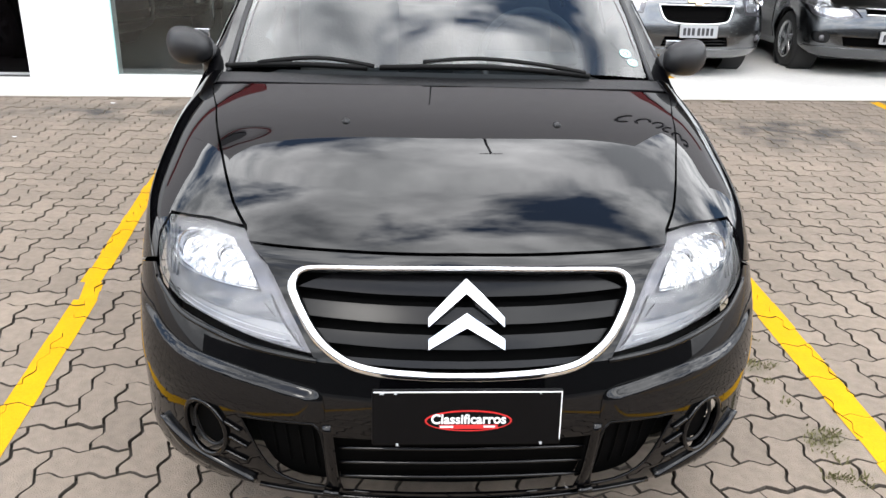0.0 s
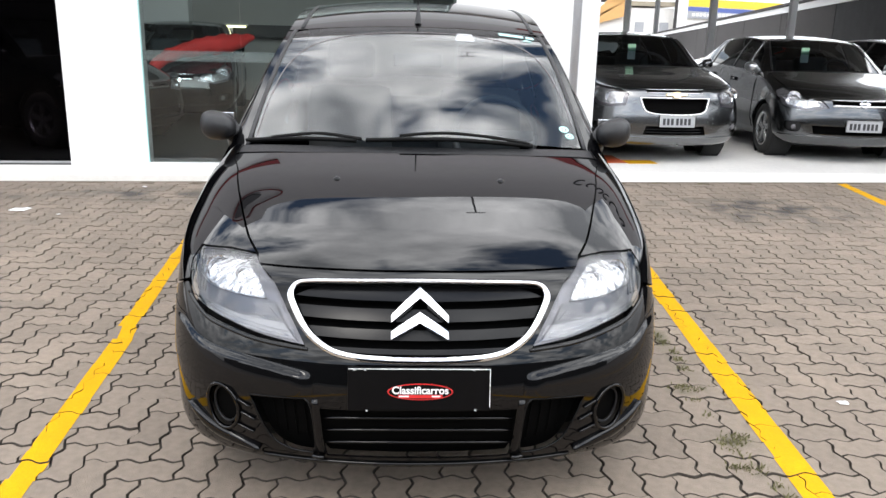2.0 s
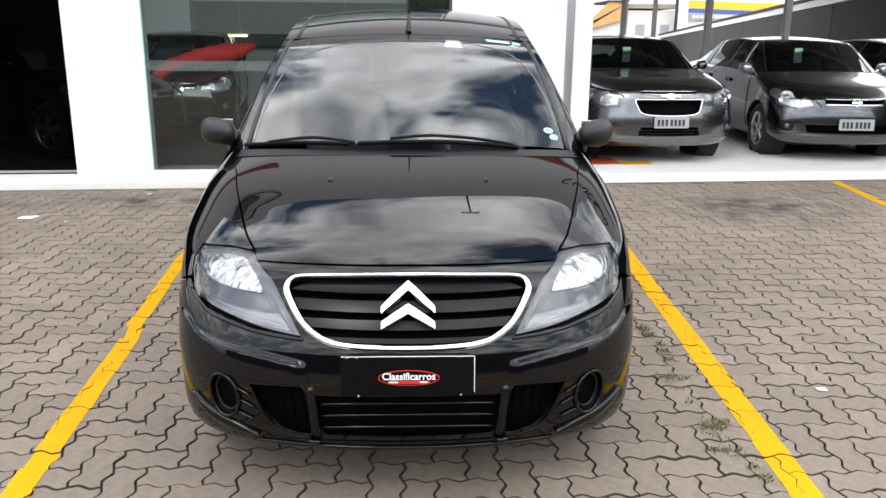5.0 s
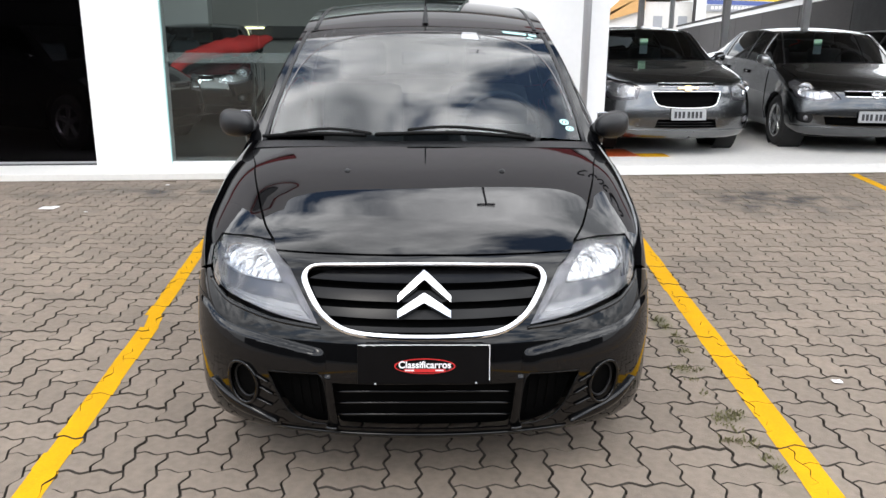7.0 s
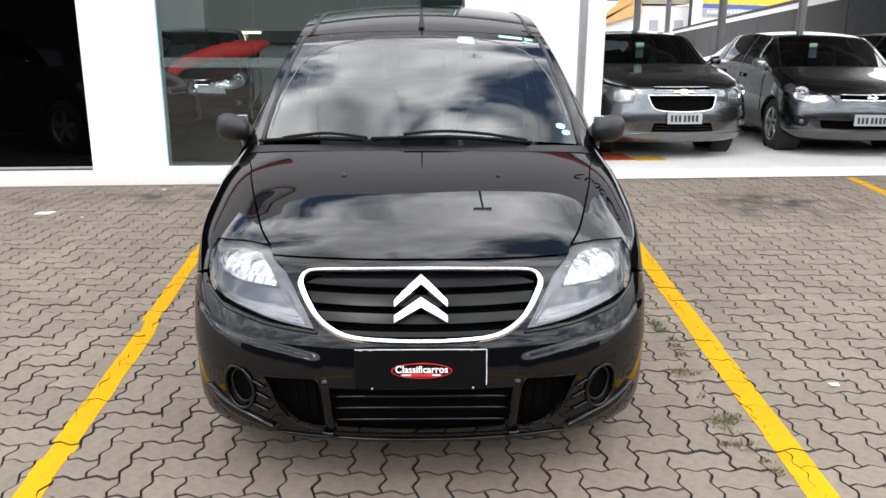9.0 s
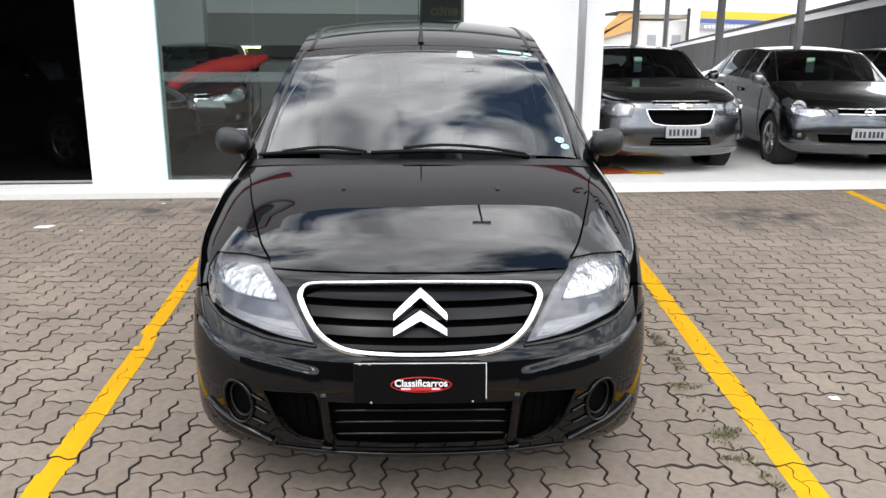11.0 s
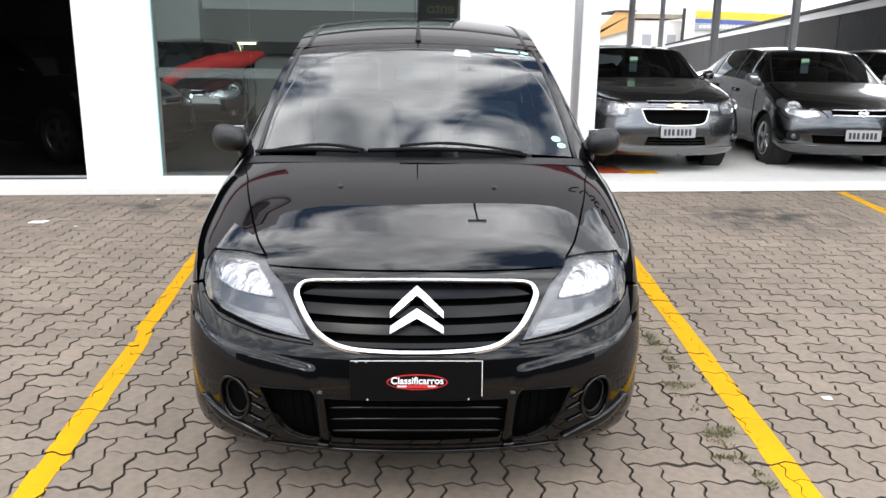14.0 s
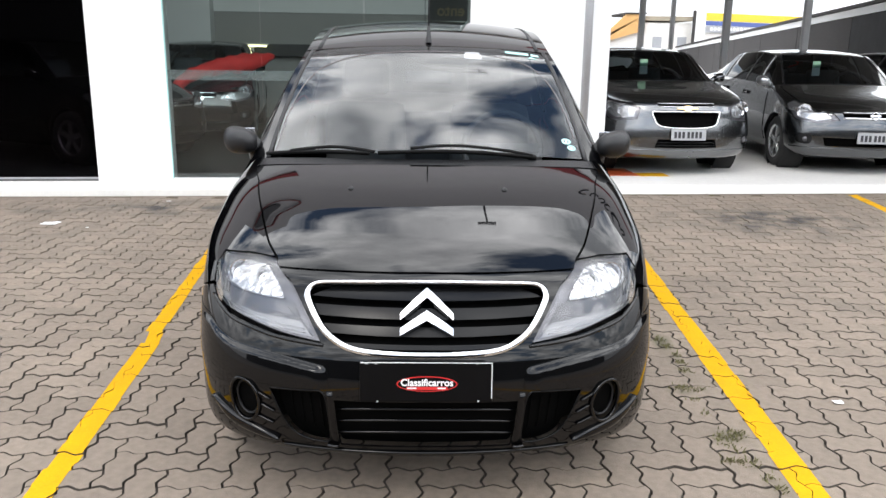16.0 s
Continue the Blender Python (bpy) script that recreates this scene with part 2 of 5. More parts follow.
def spl(rows, t):
    """A smooth curve through rows of numbers, row t."""
    n = len(rows) - 1
    t = min(max(t, 0.0), n - 1e-9)
    i = int(t)
    f = t - i
    p1, p2 = rows[i], rows[i + 1]
    p0 = rows[i - 1] if i else [2 * a - b for a, b in zip(p1, p2)]
    p3 = rows[i + 2] if i + 2 <= n else [2 * b - a for a, b in zip(p1, p2)]
    return [0.5 * (2 * b + (c - a) * f + (2 * a - 5 * b + 4 * c - d) * f * f + (3 * b - a - 3 * c + d) * f ** 3) for a, b, c, d in zip(p0, p1, p2, p3)]


def rounded(pts, k=5, closed=True):
    """A smooth loop through pts; a point given twice stays a corner."""
    n, out = len(pts), []
    for i in range(n if closed else n - 1):
        p0, p1, p2, p3 = (pts[(i + j) % n] if closed else pts[min(max(i + j, 0), n - 1)] for j in (-1, 0, 1, 2))
        if math.dist(p1, p2) < 1e-6:
            continue
        for q in range(k):
            f = q / k
            out.append(tuple(0.5 * (2 * b + (c - a) * f + (2 * a - 5 * b + 4 * c - d) * f * f + (3 * b - a - 3 * c + d) * f ** 3) for a, b, c, d in zip(p0, p1, p2, p3)))
    if not closed:
        out.append(tuple(pts[-1]))
    return out


def mirror(pts):
    return [(-a, b) for a, b in reversed(pts)]


def grow(loop, da, db):
    """A larger backing outline round the same middle."""
    ca, cb = (min(p[0] for p in loop) + max(p[0] for p in loop)) / 2, (min(p[1] for p in loop) + max(p[1] for p in loop)) / 2
    ra, rb = (max(p[0] for p in loop) - min(p[0] for p in loop)) / 2, (max(p[1] for p in loop) - min(p[1] for p in loop)) / 2
    return [(ca + (a - ca) * (1 + da / ra), cb + (b - cb) * (1 + db / rb)) for a, b in loop]


def normal_of(f, a, b):
    h = 2e-3
    n = (f(a + h, b) - f(a - h, b)).cross(f(a, b + h) - f(a, b - h))
    return n.normalized() if n.length > 1e-12 else Vector((0, 0, 1))


def patch(name, outline, f, material, parent, step, off=0.0, thick=0.006, holes=(), flip=False, label="", offset_fn=None):
    """A panel of the surface f(a, b): its outline and holes in (a, b), cut into a fine net, with a turned-in rim."""
    bm = bmesh.new()
    edges = []
    for loop in (outline, *holes):
        clean = [p for i, p in enumerate(loop) if math.dist(p, loop[i - 1]) > 1e-5]
        vs = [bm.verts.new((a, b, 0)) for a, b in clean]
        edges += [bm.edges.new((vs[i - 1], vs[i])) for i in range(len(vs))]
    bmesh.ops.triangle_fill(bm, edges=edges, use_beauty=True)
    for axis in (0, 1):
        lo, hi = min(p[axis] for p in outline), max(p[axis] for p in outline)
        k = math.floor(lo / step[axis]) + 1
        while k * step[axis] < hi - 1e-6:
            co = Vector((0, 0, 0))
            co[axis] = k * step[axis]
            no = Vector((0, 0, 0))
            no[axis] = 1
            bmesh.ops.bisect_plane(bm, geom=bm.verts[:] + bm.edges[:] + bm.faces[:], plane_co=co, plane_no=no, dist=1e-5)
            k += 1
    sign = -1 if flip else 1
    normals = []
    for v in bm.verts:
        a, b = v.co.x, v.co.y
        n = normal_of(f, a, b) * sign
        o = off + (offset_fn(a, b) if offset_fn else 0.0)
        v.co = f(a, b) + n * o
        if offset_fn:
            n = normal_of(lambda p, q: f(p, q) + normal_of(f, p, q) * (sign * offset_fn(p, q)), a, b) * sign
        normals.append(n)
    bm.verts.index_update()
    for face in bm.faces:
        face.normal_update()
        if face.normal.dot(normals[face.verts[0].index]) < 0:
            face.normal_flip()
    if thick:
        rim = [e for e in bm.edges if len(e.link_faces) == 1]
        near, far, made = {}, {}, []
        for e in rim:
            for v in e.verts:
                if v.index not in near:
                    near[v.index] = bm.verts.new(v.co)
                    far[v.index] = bm.verts.new(v.co - normals[v.index] * thick)
                    made.append(v.index)
            i, j = (v.index for v in e.verts)
            lp = e.link_loops[0]
            if lp.vert.index != i:
                i, j = j, i
            bm.faces.new((near[j], near[i], far[i], far[j]))
        normals += [Vector((0, 0, 0))] * (2 * len(made))
    return part(name, bm, material, parent, label, True, [tuple(n) for n in normals])


def sweep(name, path, f, width, height, material, parent, closed=True, off=0.0, label="", flip=False):
    """A rounded bead along a path on the surface f; width is one number or a function of the place along the path (0 to 1)."""
    bm, rings, n = bmesh.new(), [], len(path)
    for i, (a, b) in enumerate(path):
        p, nn = f(a, b), normal_of(f, a, b) * (-1 if flip else 1)
        q0 = f(*(path[i - 1] if closed or i else path[0]))
        q1 = f(*(path[(i + 1) % n] if closed or i < n - 1 else path[-1]))
        side = (q1 - q0).normalized().cross(nn).normalized()
        w = (width(a, b) if callable(width) else width) / 2
        ring = []
        for sx, sz in ((-1, 0), (-0.92, 0.6), (-0.6, 0.95), (0, 1.05), (0.6, 0.95), (0.92, 0.6), (1, 0), (0, -0.2)):
            ring.append(bm.verts.new(p + side * (sx * w) + nn * (off + sz * height)))
        rings.append(ring)
    for i in range(n if closed else n - 1):
        a, b = rings[i], rings[(i + 1) % n]
        for k in range(8):
            j = (k + 1) % 8
            bm.faces.new((a[k], a[j], b[j], b[k]))
    if not closed:
        bm.faces.new(rings[0])
        bm.faces.new(rings[-1])
    bmesh.ops.recalc_face_normals(bm, faces=bm.faces[:])
    return part(name, bm, material, parent, label, True)


def bars(bm, x0, x1, z0, z1, n, y, rng, d=0.002):
    """Upright strokes that stand for writing which cannot be read."""
    w = (x1 - x0) / n
    for i in range(n):
        add_box(bm, x0 + i * w + 0.14 * w, y - d, z0, x0 + (i + 1) * w - 0.14 * w, y, z1)
    return bm


def text_part(name, words, size, m, material, parent, depth=0.001, squeeze=1.0):
    c = bpy.data.curves.new(name, "FONT")
    c.body, c.size, c.align_x, c.align_y, c.extrude = words, size, "CENTER", "CENTER", depth
    c.offset = size * 0.022
    tmp = bpy.data.objects.new("tmp", c)
    scene.collection.objects.link(tmp)
    bpy.context.view_layer.update()
    me = bpy.data.meshes.new_from_object(tmp.evaluated_get(bpy.context.evaluated_depsgraph_get()))
    bpy.data.objects.remove(tmp)
    me.transform(m @ Matrix.Diagonal((squeeze, 1, 1, 1)))
    me.materials.clear()
    me.materials.append(material)
    ob = new(name, me)
    if parent is not None:
        ob.parent = parent
    return ob


# ---- cars ----
class Skin:
    """The nose of a car (front, from lip to cowl), its canopy and its flanks, as surfaces of two numbers each."""

    def __init__(self, nose, rail, belt, flank, length, bend=0.85):
        self.nose, self.rail, self.belt, self.flank, self.length, self.bend = nose, rail, belt, flank, length, bend

    def front(self, s, t):
        y0, z0, w, y1, z1 = spl(self.nose, t)
        a = min(abs(s), 1.0)
        c = max(math.cos(a * math.pi / 2), 0.0)
        return Vector((math.copysign(w * math.sin(a * math.pi / 2), s), y0 + (y1 - y0) * (1 - c ** self.bend), z0 + (z1 - z0) * a ** 3))

    def roof(self, v, u):
        x, y, z, crown, bow = spl(self.rail, u)
        k = 1 - v * v
        return Vector((x * v, y - bow * k, z + crown * k))

    def glasshouse(self, side):
        def f(u, w):
            x, y, z, _, _ = spl(self.rail, u)
            bx, by, bz = spl(self.belt, u)
            bulge = 0.02 * 4 * w * (1 - w)
            return Vector((side * (x + (bx - x) * w + bulge), y + (by - y) * w, z + (bz - z) * w))
        return f

    def side(self, side):
        zs, xs = [p[0] for p in self.flank], [p[1] for p in self.flank]
        L = self.length

        def f(y, z):
            x = float(np.interp(z, zs, xs))
            tail = max(0.0, (y - (L - 0.7)) / 0.7)
            return Vector((side * x * (1 - 0.14 * tail * tail), y, z))
        return f


def wheel(parent, x, y, r, side, width=0.19, spokes=5, cover=False):
    """Tyre and rim, standing on the ground; side is -1 or 1 for the outer face."""
    m = pose(x, y, r, 0, 90 * side, 0)
    w = width / 2
    root = part("wheel", lathe([(r * 0.66, -w), (r * 0.9, -w), (r * 0.985, -w * 0.8), (r, -w * 0.4), (r, w * 0.4), (r * 0.985, w * 0.8), (r * 0.9, w), (r * 0.66, w * 0.96), (r * 0.62, w * 0.6), (r * 0.62, -w)], 40, m), M_TYRE, parent, "black rubber tyre", True)
    rim = bmesh.new()
    lathe([(r * 0.64, w * 0.9), (r * 0.66, w * 0.97), (r * 0.62, w * 0.99), (r * 0.58, w * 0.8), (r * 0.57, -w * 0.3)], 40, m, rim)
    lathe([(0.001, w * 0.86), (r * 0.12, w * 0.85), (r * 0.16, w * 0.75), (r * 0.17, w * 0.2)], 20, m, rim)
    n = 14 if cover else spokes
    for i in range(n):
        a = 360 * i / n
        hw = 0.055 if not cover else 0.022
        add_box(rim, r * 0.12, -hw * 0.6, w * 0.45, r * 0.6, hw * 0.6, w * 0.8, m @ pose(0, 0, 0, 0, 0, a) , 0.006)
    part("rim", rim, M_RIM, root, "silver rim")
    part("brake_disc", lathe([(0.001, w * 0.1), (r * 0.5, w * 0.1), (r * 0.5, w * 0.02), (0.001, w * 0.02)], 24, m), M_UNDER, root)
    return root


def arc(cy, cz, r, a0, a1, n=14):
    return [(cy + r * math.cos(radians(a0 + (a1 - a0) * i / n)), cz + r * math.sin(radians(a0 + (a1 - a0) * i / n))) for i in range(n + 1)]


def car_shell(root, sk, sp):
    """All that any car here has: panels, glass, cabin and wheels. sp holds its outlines and numbers."""
    paint, L = sp["paint"], sk.length
    F = sk.front
    both = lambda half: half + [p for p in mirror(half) if abs(p[0]) > 1e-6]
    # nose panel
    body = patch("front_bumper", both(sp["bumper"]), F, paint, root, (0.05, 0.4), holes=sp["holes"], flip=False, label=sp.get("bumper_label", ""))
    patch("bonnet", both(sp["hood"]), F, paint, root, (0.04, 0.25), off=0.002, thick=0.012)
    for side in (1, -1):
        o = sp["fender"] if side > 0 else mirror(sp["fender"])
        patch("front_wing", o, F, paint, root, (0.05, 0.3), thick=0.01)
        h = rounded(sp["lamp"], 4) if side > 0 else mirror(rounded(sp["lamp"], 4))
        head_lamp(root, h, F, sp, side)
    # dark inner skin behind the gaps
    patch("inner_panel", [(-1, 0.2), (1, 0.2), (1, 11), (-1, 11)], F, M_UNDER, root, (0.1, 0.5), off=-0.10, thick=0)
    cowl = [(-0.98, 10.72), (-0.5, 10.78), (0, 10.82), (0.5, 10.78), (0.98, 10.72), (0.98, 11), (-0.98, 11)]
    patch("cowl", cowl, F, M_PLASTIC, root, (0.1, 0.1), off=-0.006)
    # canopy
    R = sk.roof
    e, top, back = sp.get("screen_edge", 0.9), sp.get("screen_top", 2.92), len(sk.rail) - 1
    screen = rounded([(-e * 0.98, 0.05), (-e * 0.98, 0.05), (0, 0.05), (e * 0.98, 0.05), (e * 0.98, 0.05), (e, 1.4), (e, top - 0.3), (e - 0.06, top - 0.05), (e * 0.6, top), (0, top), (-e * 0.6, top), (-e + 0.06, top - 0.05), (-e, top - 0.3), (-e, 1.4)], 5)
    ws = patch("windscreen", screen, R, M_SCREEN, root, (0.08, 0.2), off=0.004, thick=0, label=sp.get("screen_label", ""))
    ws.visible_shadow = False
    for side in (1, -1):
        edge = [(side * (e + 0.012), u) for u in (0, 0.7, 1.4, 2.1, top)]
        outer = [(side * 1.0, u) for u in (top, 2.1, 1.4, 0.7, 0)]
        loop = edge + outer
        patch("windscreen_pillar", loop if side > 0 else loop[::-1], R, paint, root, (0.05, 0.3), thick=0.03)
        seal = [(side * (e + 0.004), u) for u in np.linspace(0.02, top, 14)]
        sweep("window_seal", seal, R, 0.02, 0.006, M_PLASTIC, root, closed=False, off=0.003)
    patch("roof", [(-1, top + 0.06), (1, top + 0.06), (1, back - 0.9), (-1, back - 0.9)], R, paint, root, (0.1, 0.25), thick=0.02)
    rw = patch("rear_window", [(-0.86, back - 0.86), (0.86, back - 0.86), (0.86, back - 0.12), (-0.86, back - 0.12)], R, sp.get("rear_mat", M_SIDE), root, (0.2, 0.2), thick=0)
    rw.visible_shadow = False
    patch("tailgate_frame", [(-1, back - 0.898), (1, back - 0.898), (1, back), (-1, back)], R, paint, root, (0.2, 0.2), thick=0.02, holes=[[(-0.86, back - 0.86), (-0.86, back - 0.12), (0.86, back - 0.12), (0.86, back - 0.86)]])
    # flanks
    fy, ry, wr = sp["front_axle"], sp["rear_axle"], sp["wheel_r"] + 0.045
    for side in (1, -1):
        S = sk.side(side)
        nose_edge = [(spl(sk.nose, t)[3], spl(sk.nose, t)[4]) for t in np.linspace(11, 4.4, 14)]
        beltline = [(b[1], b[2]) for b in reversed(sk.belt[1:])]
        sill = sp["sill"]
        a_s = math.degrees(math.asin(max(min((sill - sp["wheel_r"]) / wr, 0.9), -0.9)))
        loop = nose_edge + arc(fy, sp["wheel_r"], wr, 168, a_s) + arc(ry, sp["wheel_r"], wr, 180 - a_s, 8) + [(L - 0.08, sill + 0.16), (L - 0.02, sill + 0.45)] + beltline
        S2 = S
        patch("side_panel", loop, S2, paint, root, (0.18, 0.07), thick=0.012, flip=side < 0)
        y0, y1, y2 = fy + wr + 0.06, (fy + ry) / 2 + 0.08, ry - wr + 0.10
        zb = lambda y: float(np.interp(y, [b[1] for b in sk.belt], [b[2] for b in sk.belt]))
        for da, db in ((y0, y1 - 0.006), (y1 + 0.006, y2)):
            door = patch("door", rounded([(da, sill + 0.1), (da, sill + 0.1), (db, sill + 0.1), (db, sill + 0.1), (db, zb(db) - 0.015), (db, zb(db) - 0.015), (da, zb(da) - 0.015), (da, zb(da) - 0.015)], 2), S, paint, root, (0.2, 0.08), off=0.006, thick=0.008, flip=side < 0)
            hx = S(db - 0.12, zb(db) - 0.14)
            part("door_handle", box(hx.x - 0.012, db - 0.22, zb(db) - 0.155, hx.x + side * 0.03 + 0.006, db - 0.06, zb(db) - 0.125, None, 0.008), paint, door, "", True)
        G = sk.glasshouse(side)
        for u0, u1 in ((1.0, 4.17), (4.17, back - 2.12), (back - 2.12, back - 1.2)):
            pane = [(1.38, .05), (u1, .05), (u1, .98), (0.78, .98)] if u0 < 1.2 else [(u0, .05), (u1, .05), (u1, .98), (u0, .98)]
            sw = patch("side_window", pane, G, M_SIDE, root, (0.4, 0.3), off=0.002, thick=0, flip=side > 0)
            sw.visible_shadow = False
        frame_loop = [(0.0, 0), (back, 0), (back, 1.08), (0, 1.08)]
        hole = [[(1.45, 0.08), (back - 1.25, 0.08), (back - 1.25, 0.96), (0.85, 0.96)]]
        patch("window_frame", frame_loop, G, paint, root, (0.5, 0.25), thick=0.01, holes=hole, flip=side > 0)
        for u in (4.17, back - 2.12):
            sweep("door_pillar", [(u, w) for w in np.linspace(0.05, 0.97, 6)], G, 0.07, 0.006, M_PLASTIC, root, closed=False, flip=side > 0)
        for y in (fy, ry):
            x = S(y, 0.4).x
            wheel(root, x - side * 0.11, y, sp["wheel_r"], side, spokes=sp.get("spokes", 5), cover=sp.get("cover", False))
            part("wheel_arch_liner", lathe([(wr + 0.01, -0.14), (wr + 0.02, 0.10), (wr - 0.02, 0.11)], 24, pose(x - side * 0.14, y, sp["wheel_r"], 0, 90 * side, 0)), M_UNDER, root, "", True)
        bx, by, bz = sk.belt[1]
        side_mirror(root, sp.get("mirror", (bx + 0.10, by - 0.03, bz + 0.075)), side, sp.get("mirror_mat", paint), (bx - 0.01, by + 0.02, bz + 0.01))
    # tail
    zs = [0.25, 0.4, 0.55, 0.8, sk.belt[-1][2] + .03]

    def tail(v, z):
        return Vector((sk.side(1)(L - 0.03, z).x * v, L + 0.02 - 0.1 * v * v - 0.06 * max(0, z - 0.6), z))
    patch("tailgate", [(-1, zs[0]), (1, zs[0]), (1, zs[-1]), (-1, zs[-1])], tail, paint, root, (0.2, 0.1), thick=0.02, flip=True)
    for side in (1, -1):
        patch("tail_lamp", rounded([(side * 0.72, 0.72), (side * 0.98, 0.72), (side * 0.98, 1.0), (side * 0.8, 1.0)], 3), tail, M_TAIL, root, (0.1, 0.1), off=0.01, thick=0.02, flip=True)
    # underside, dashboard, seats, steering wheel
    hw = sk.side(1)(1.5, 0.3).x
    part("floor_pan", box(-hw + 0.2, 0.32, sp["sill"] - 0.02, hw - 0.2, L - 0.2, sp["sill"] + 0.1, None, 0.03), M_UNDER, root)
    cy, cz = spl(sk.rail, 0)[1], spl(sk.rail, 0)[2]
    part("dashboard", box(-0.64, cy - 0.12, cz - 0.30, 0.64, cy + 0.42, cz - 0.04, None, 0.08), M_DASH, root, "", True)
    part("cabin_floor", box(-hw + 0.1, cy + 0.3, 0.3, hw - 0.1, L - 0.3, 0.42), M_DASH, root)
    for x in (-0.36, 0.36):
        seat = part("front_seat", add_box(box(x - 0.24, cy + 0.75, 0.42, x + 0.24, cy + 1.25, 0.62, None, 0.07), x - 0.23, -0.07, 0, x + 0.23, 0.09, 0.62, pose(0, cy + 1.22, 0.55, -14), 0.07), M_INNER, root, "grey fabric seat", True)
        part("headrest", box(x - 0.13, -0.05, 0, x + 0.13, 0.05, 0.2, pose(0, cy + 1.40, 1.19, -12), 0.045), M_INNER, seat, "", True)
    part("rear_seat", box(-0.6, L - 1.35, 0.42, 0.6, L - 1.15, 1.08, None, 0.06), M_INNER, root, "", True)
    wheel_bm = bmesh.new()
    ring = [(0.185 * math.cos(a), 0.185 * math.sin(a)) for a in np.linspace(0, 2 * math.pi, 33)]
    swm = pose(0.36, cy + 0.48, cz + 0.0, 62)
    tube([swm @ Vector((a, b, 0)) for a, b in ring], 0.015, 8, wheel_bm)
    add_box(wheel_bm, -0.18, -0.025, -0.012, 0.18, 0.025, 0.012, swm, 0.008)
    part("steering_wheel", wheel_bm, M_DASH, root, "", True)
    return body


def head_lamp(root, loop, F, sp, side):
    """Clear lens over a grey housing with a bright reflector and a ledge."""
    lens = patch("headlight", loop, F, M_LENS, root, (0.06, 0.4), off=-0.002, thick=0.004, label="clear headlight lens with chrome reflector")
    cx, cy = sum(p[0] for p in loop) / len(loop), sum(p[1] for p in loop) / len(loop)
    big = [(cx + (a - cx) * 1.03, cy + (b - cy) * 1.05) for a, b in loop]
    ds, dt = (F(side * .5 + .01, 7) - F(side * .5 - .01, 7)).length / .02, (F(side * .5, 7.3) - F(side * .5, 6.9)).length / .4
    rings = [[(side * a + .97 * r / ds * math.cos(k), b + .97 * r / dt * math.sin(k)) for k in np.linspace(0, 2 * math.pi, 19)[:-1]] for a, b, r in sp["dishes"]]
    patch("housing", big, F, M_LAMP, lens, (0.06, 0.4), off=-0.024, thick=0)
    if "bright" in sp:
        patch("reflector_panel", [(side * a, b) for a, b in sp["bright"]] if side > 0 else mirror(sp["bright"]), F, sp.get("bright_mat", M_BOWL), lens, (0.05, 0.3), off=-0.018, thick=0, holes=rings if sp.get("cut") else ())
    for (a, b, r) in sp["dishes"]:
        p = F(side * a, b)
        n = normal_of(F, side * a, b)
        aim = (n + Vector((0, -2.2, 0.1))).normalized()
        m = Matrix.Translation(p - n * 0.012) @ aim.to_track_quat("Z", "Y").to_matrix().to_4x4()
        prof = [(r * math.sin(k), -0.75 * r * math.cos(k)) for k in np.linspace(0.1, 1.35, 7)] + [(r * 1.08, -0.1 * r)]
        part("reflector", lathe(prof, 28, m), M_MIRROR, lens, "", True)
        part("bulb", lathe([(0.001, -0.2 * r), (r * 0.22, -0.25 * r), (r * 0.25, -0.5 * r), (r * 0.2, -0.7 * r)], 14, m), M_SATIN, lens, "", True)
    return lens


def side_mirror(root, c, side, material, foot):
    bm = bmesh.new()
    bmesh.ops.create_uvsphere(bm, u_segments=28, v_segments=16, radius=1.0)
    for v in bm.verts:
        x, y, z = v.co
        y = max(y, -1.0) if y < 0 else min(y, 0.45)          # flat to the rear, where the glass is
        z = math.copysign(abs(z) ** 0.85, z)
        x = math.copysign(abs(x) ** 0.85, x)
        taper = 1.0 - 0.22 * (-x + 1) / 2
        v.co = Vector((side * (c[0] + 0.076 * x), c[1] + 0.07 * y + 0.02 * x, c[2] + 0.065 * z * taper - 0.012 * (1 - x) / 2))
    if side < 0:
        bmesh.ops.reverse_faces(bm, faces=bm.faces[:])
    shell = part("door_mirror", bm, material, root, "rounded door mirror", True)
    part("mirror_foot", tube([(side * foot[0], foot[1], foot[2]), (side * (foot[0] + c[0] - 0.06) / 2, (foot[1] + c[1]) / 2, (foot[2] + c[2]) / 2 - 0.015), (side * (c[0] - 0.04), c[1], c[2] - 0.01)], [0.05, 0.035, 0.04], 10), material, shell, "", True)
    part("mirror_glass", box(side * c[0] - 0.058, c[1] + 0.030, c[2] - 0.045, side * c[0] + 0.058, c[1] + 0.036, c[2] + 0.045, None, 0.002), M_CHROME, shell)


def wing_outline(lamp_top, lamp_out, seam):
    return lamp_top + lamp_out + [(1, 5.65), (1, 11), (0.75, 11)] + seam


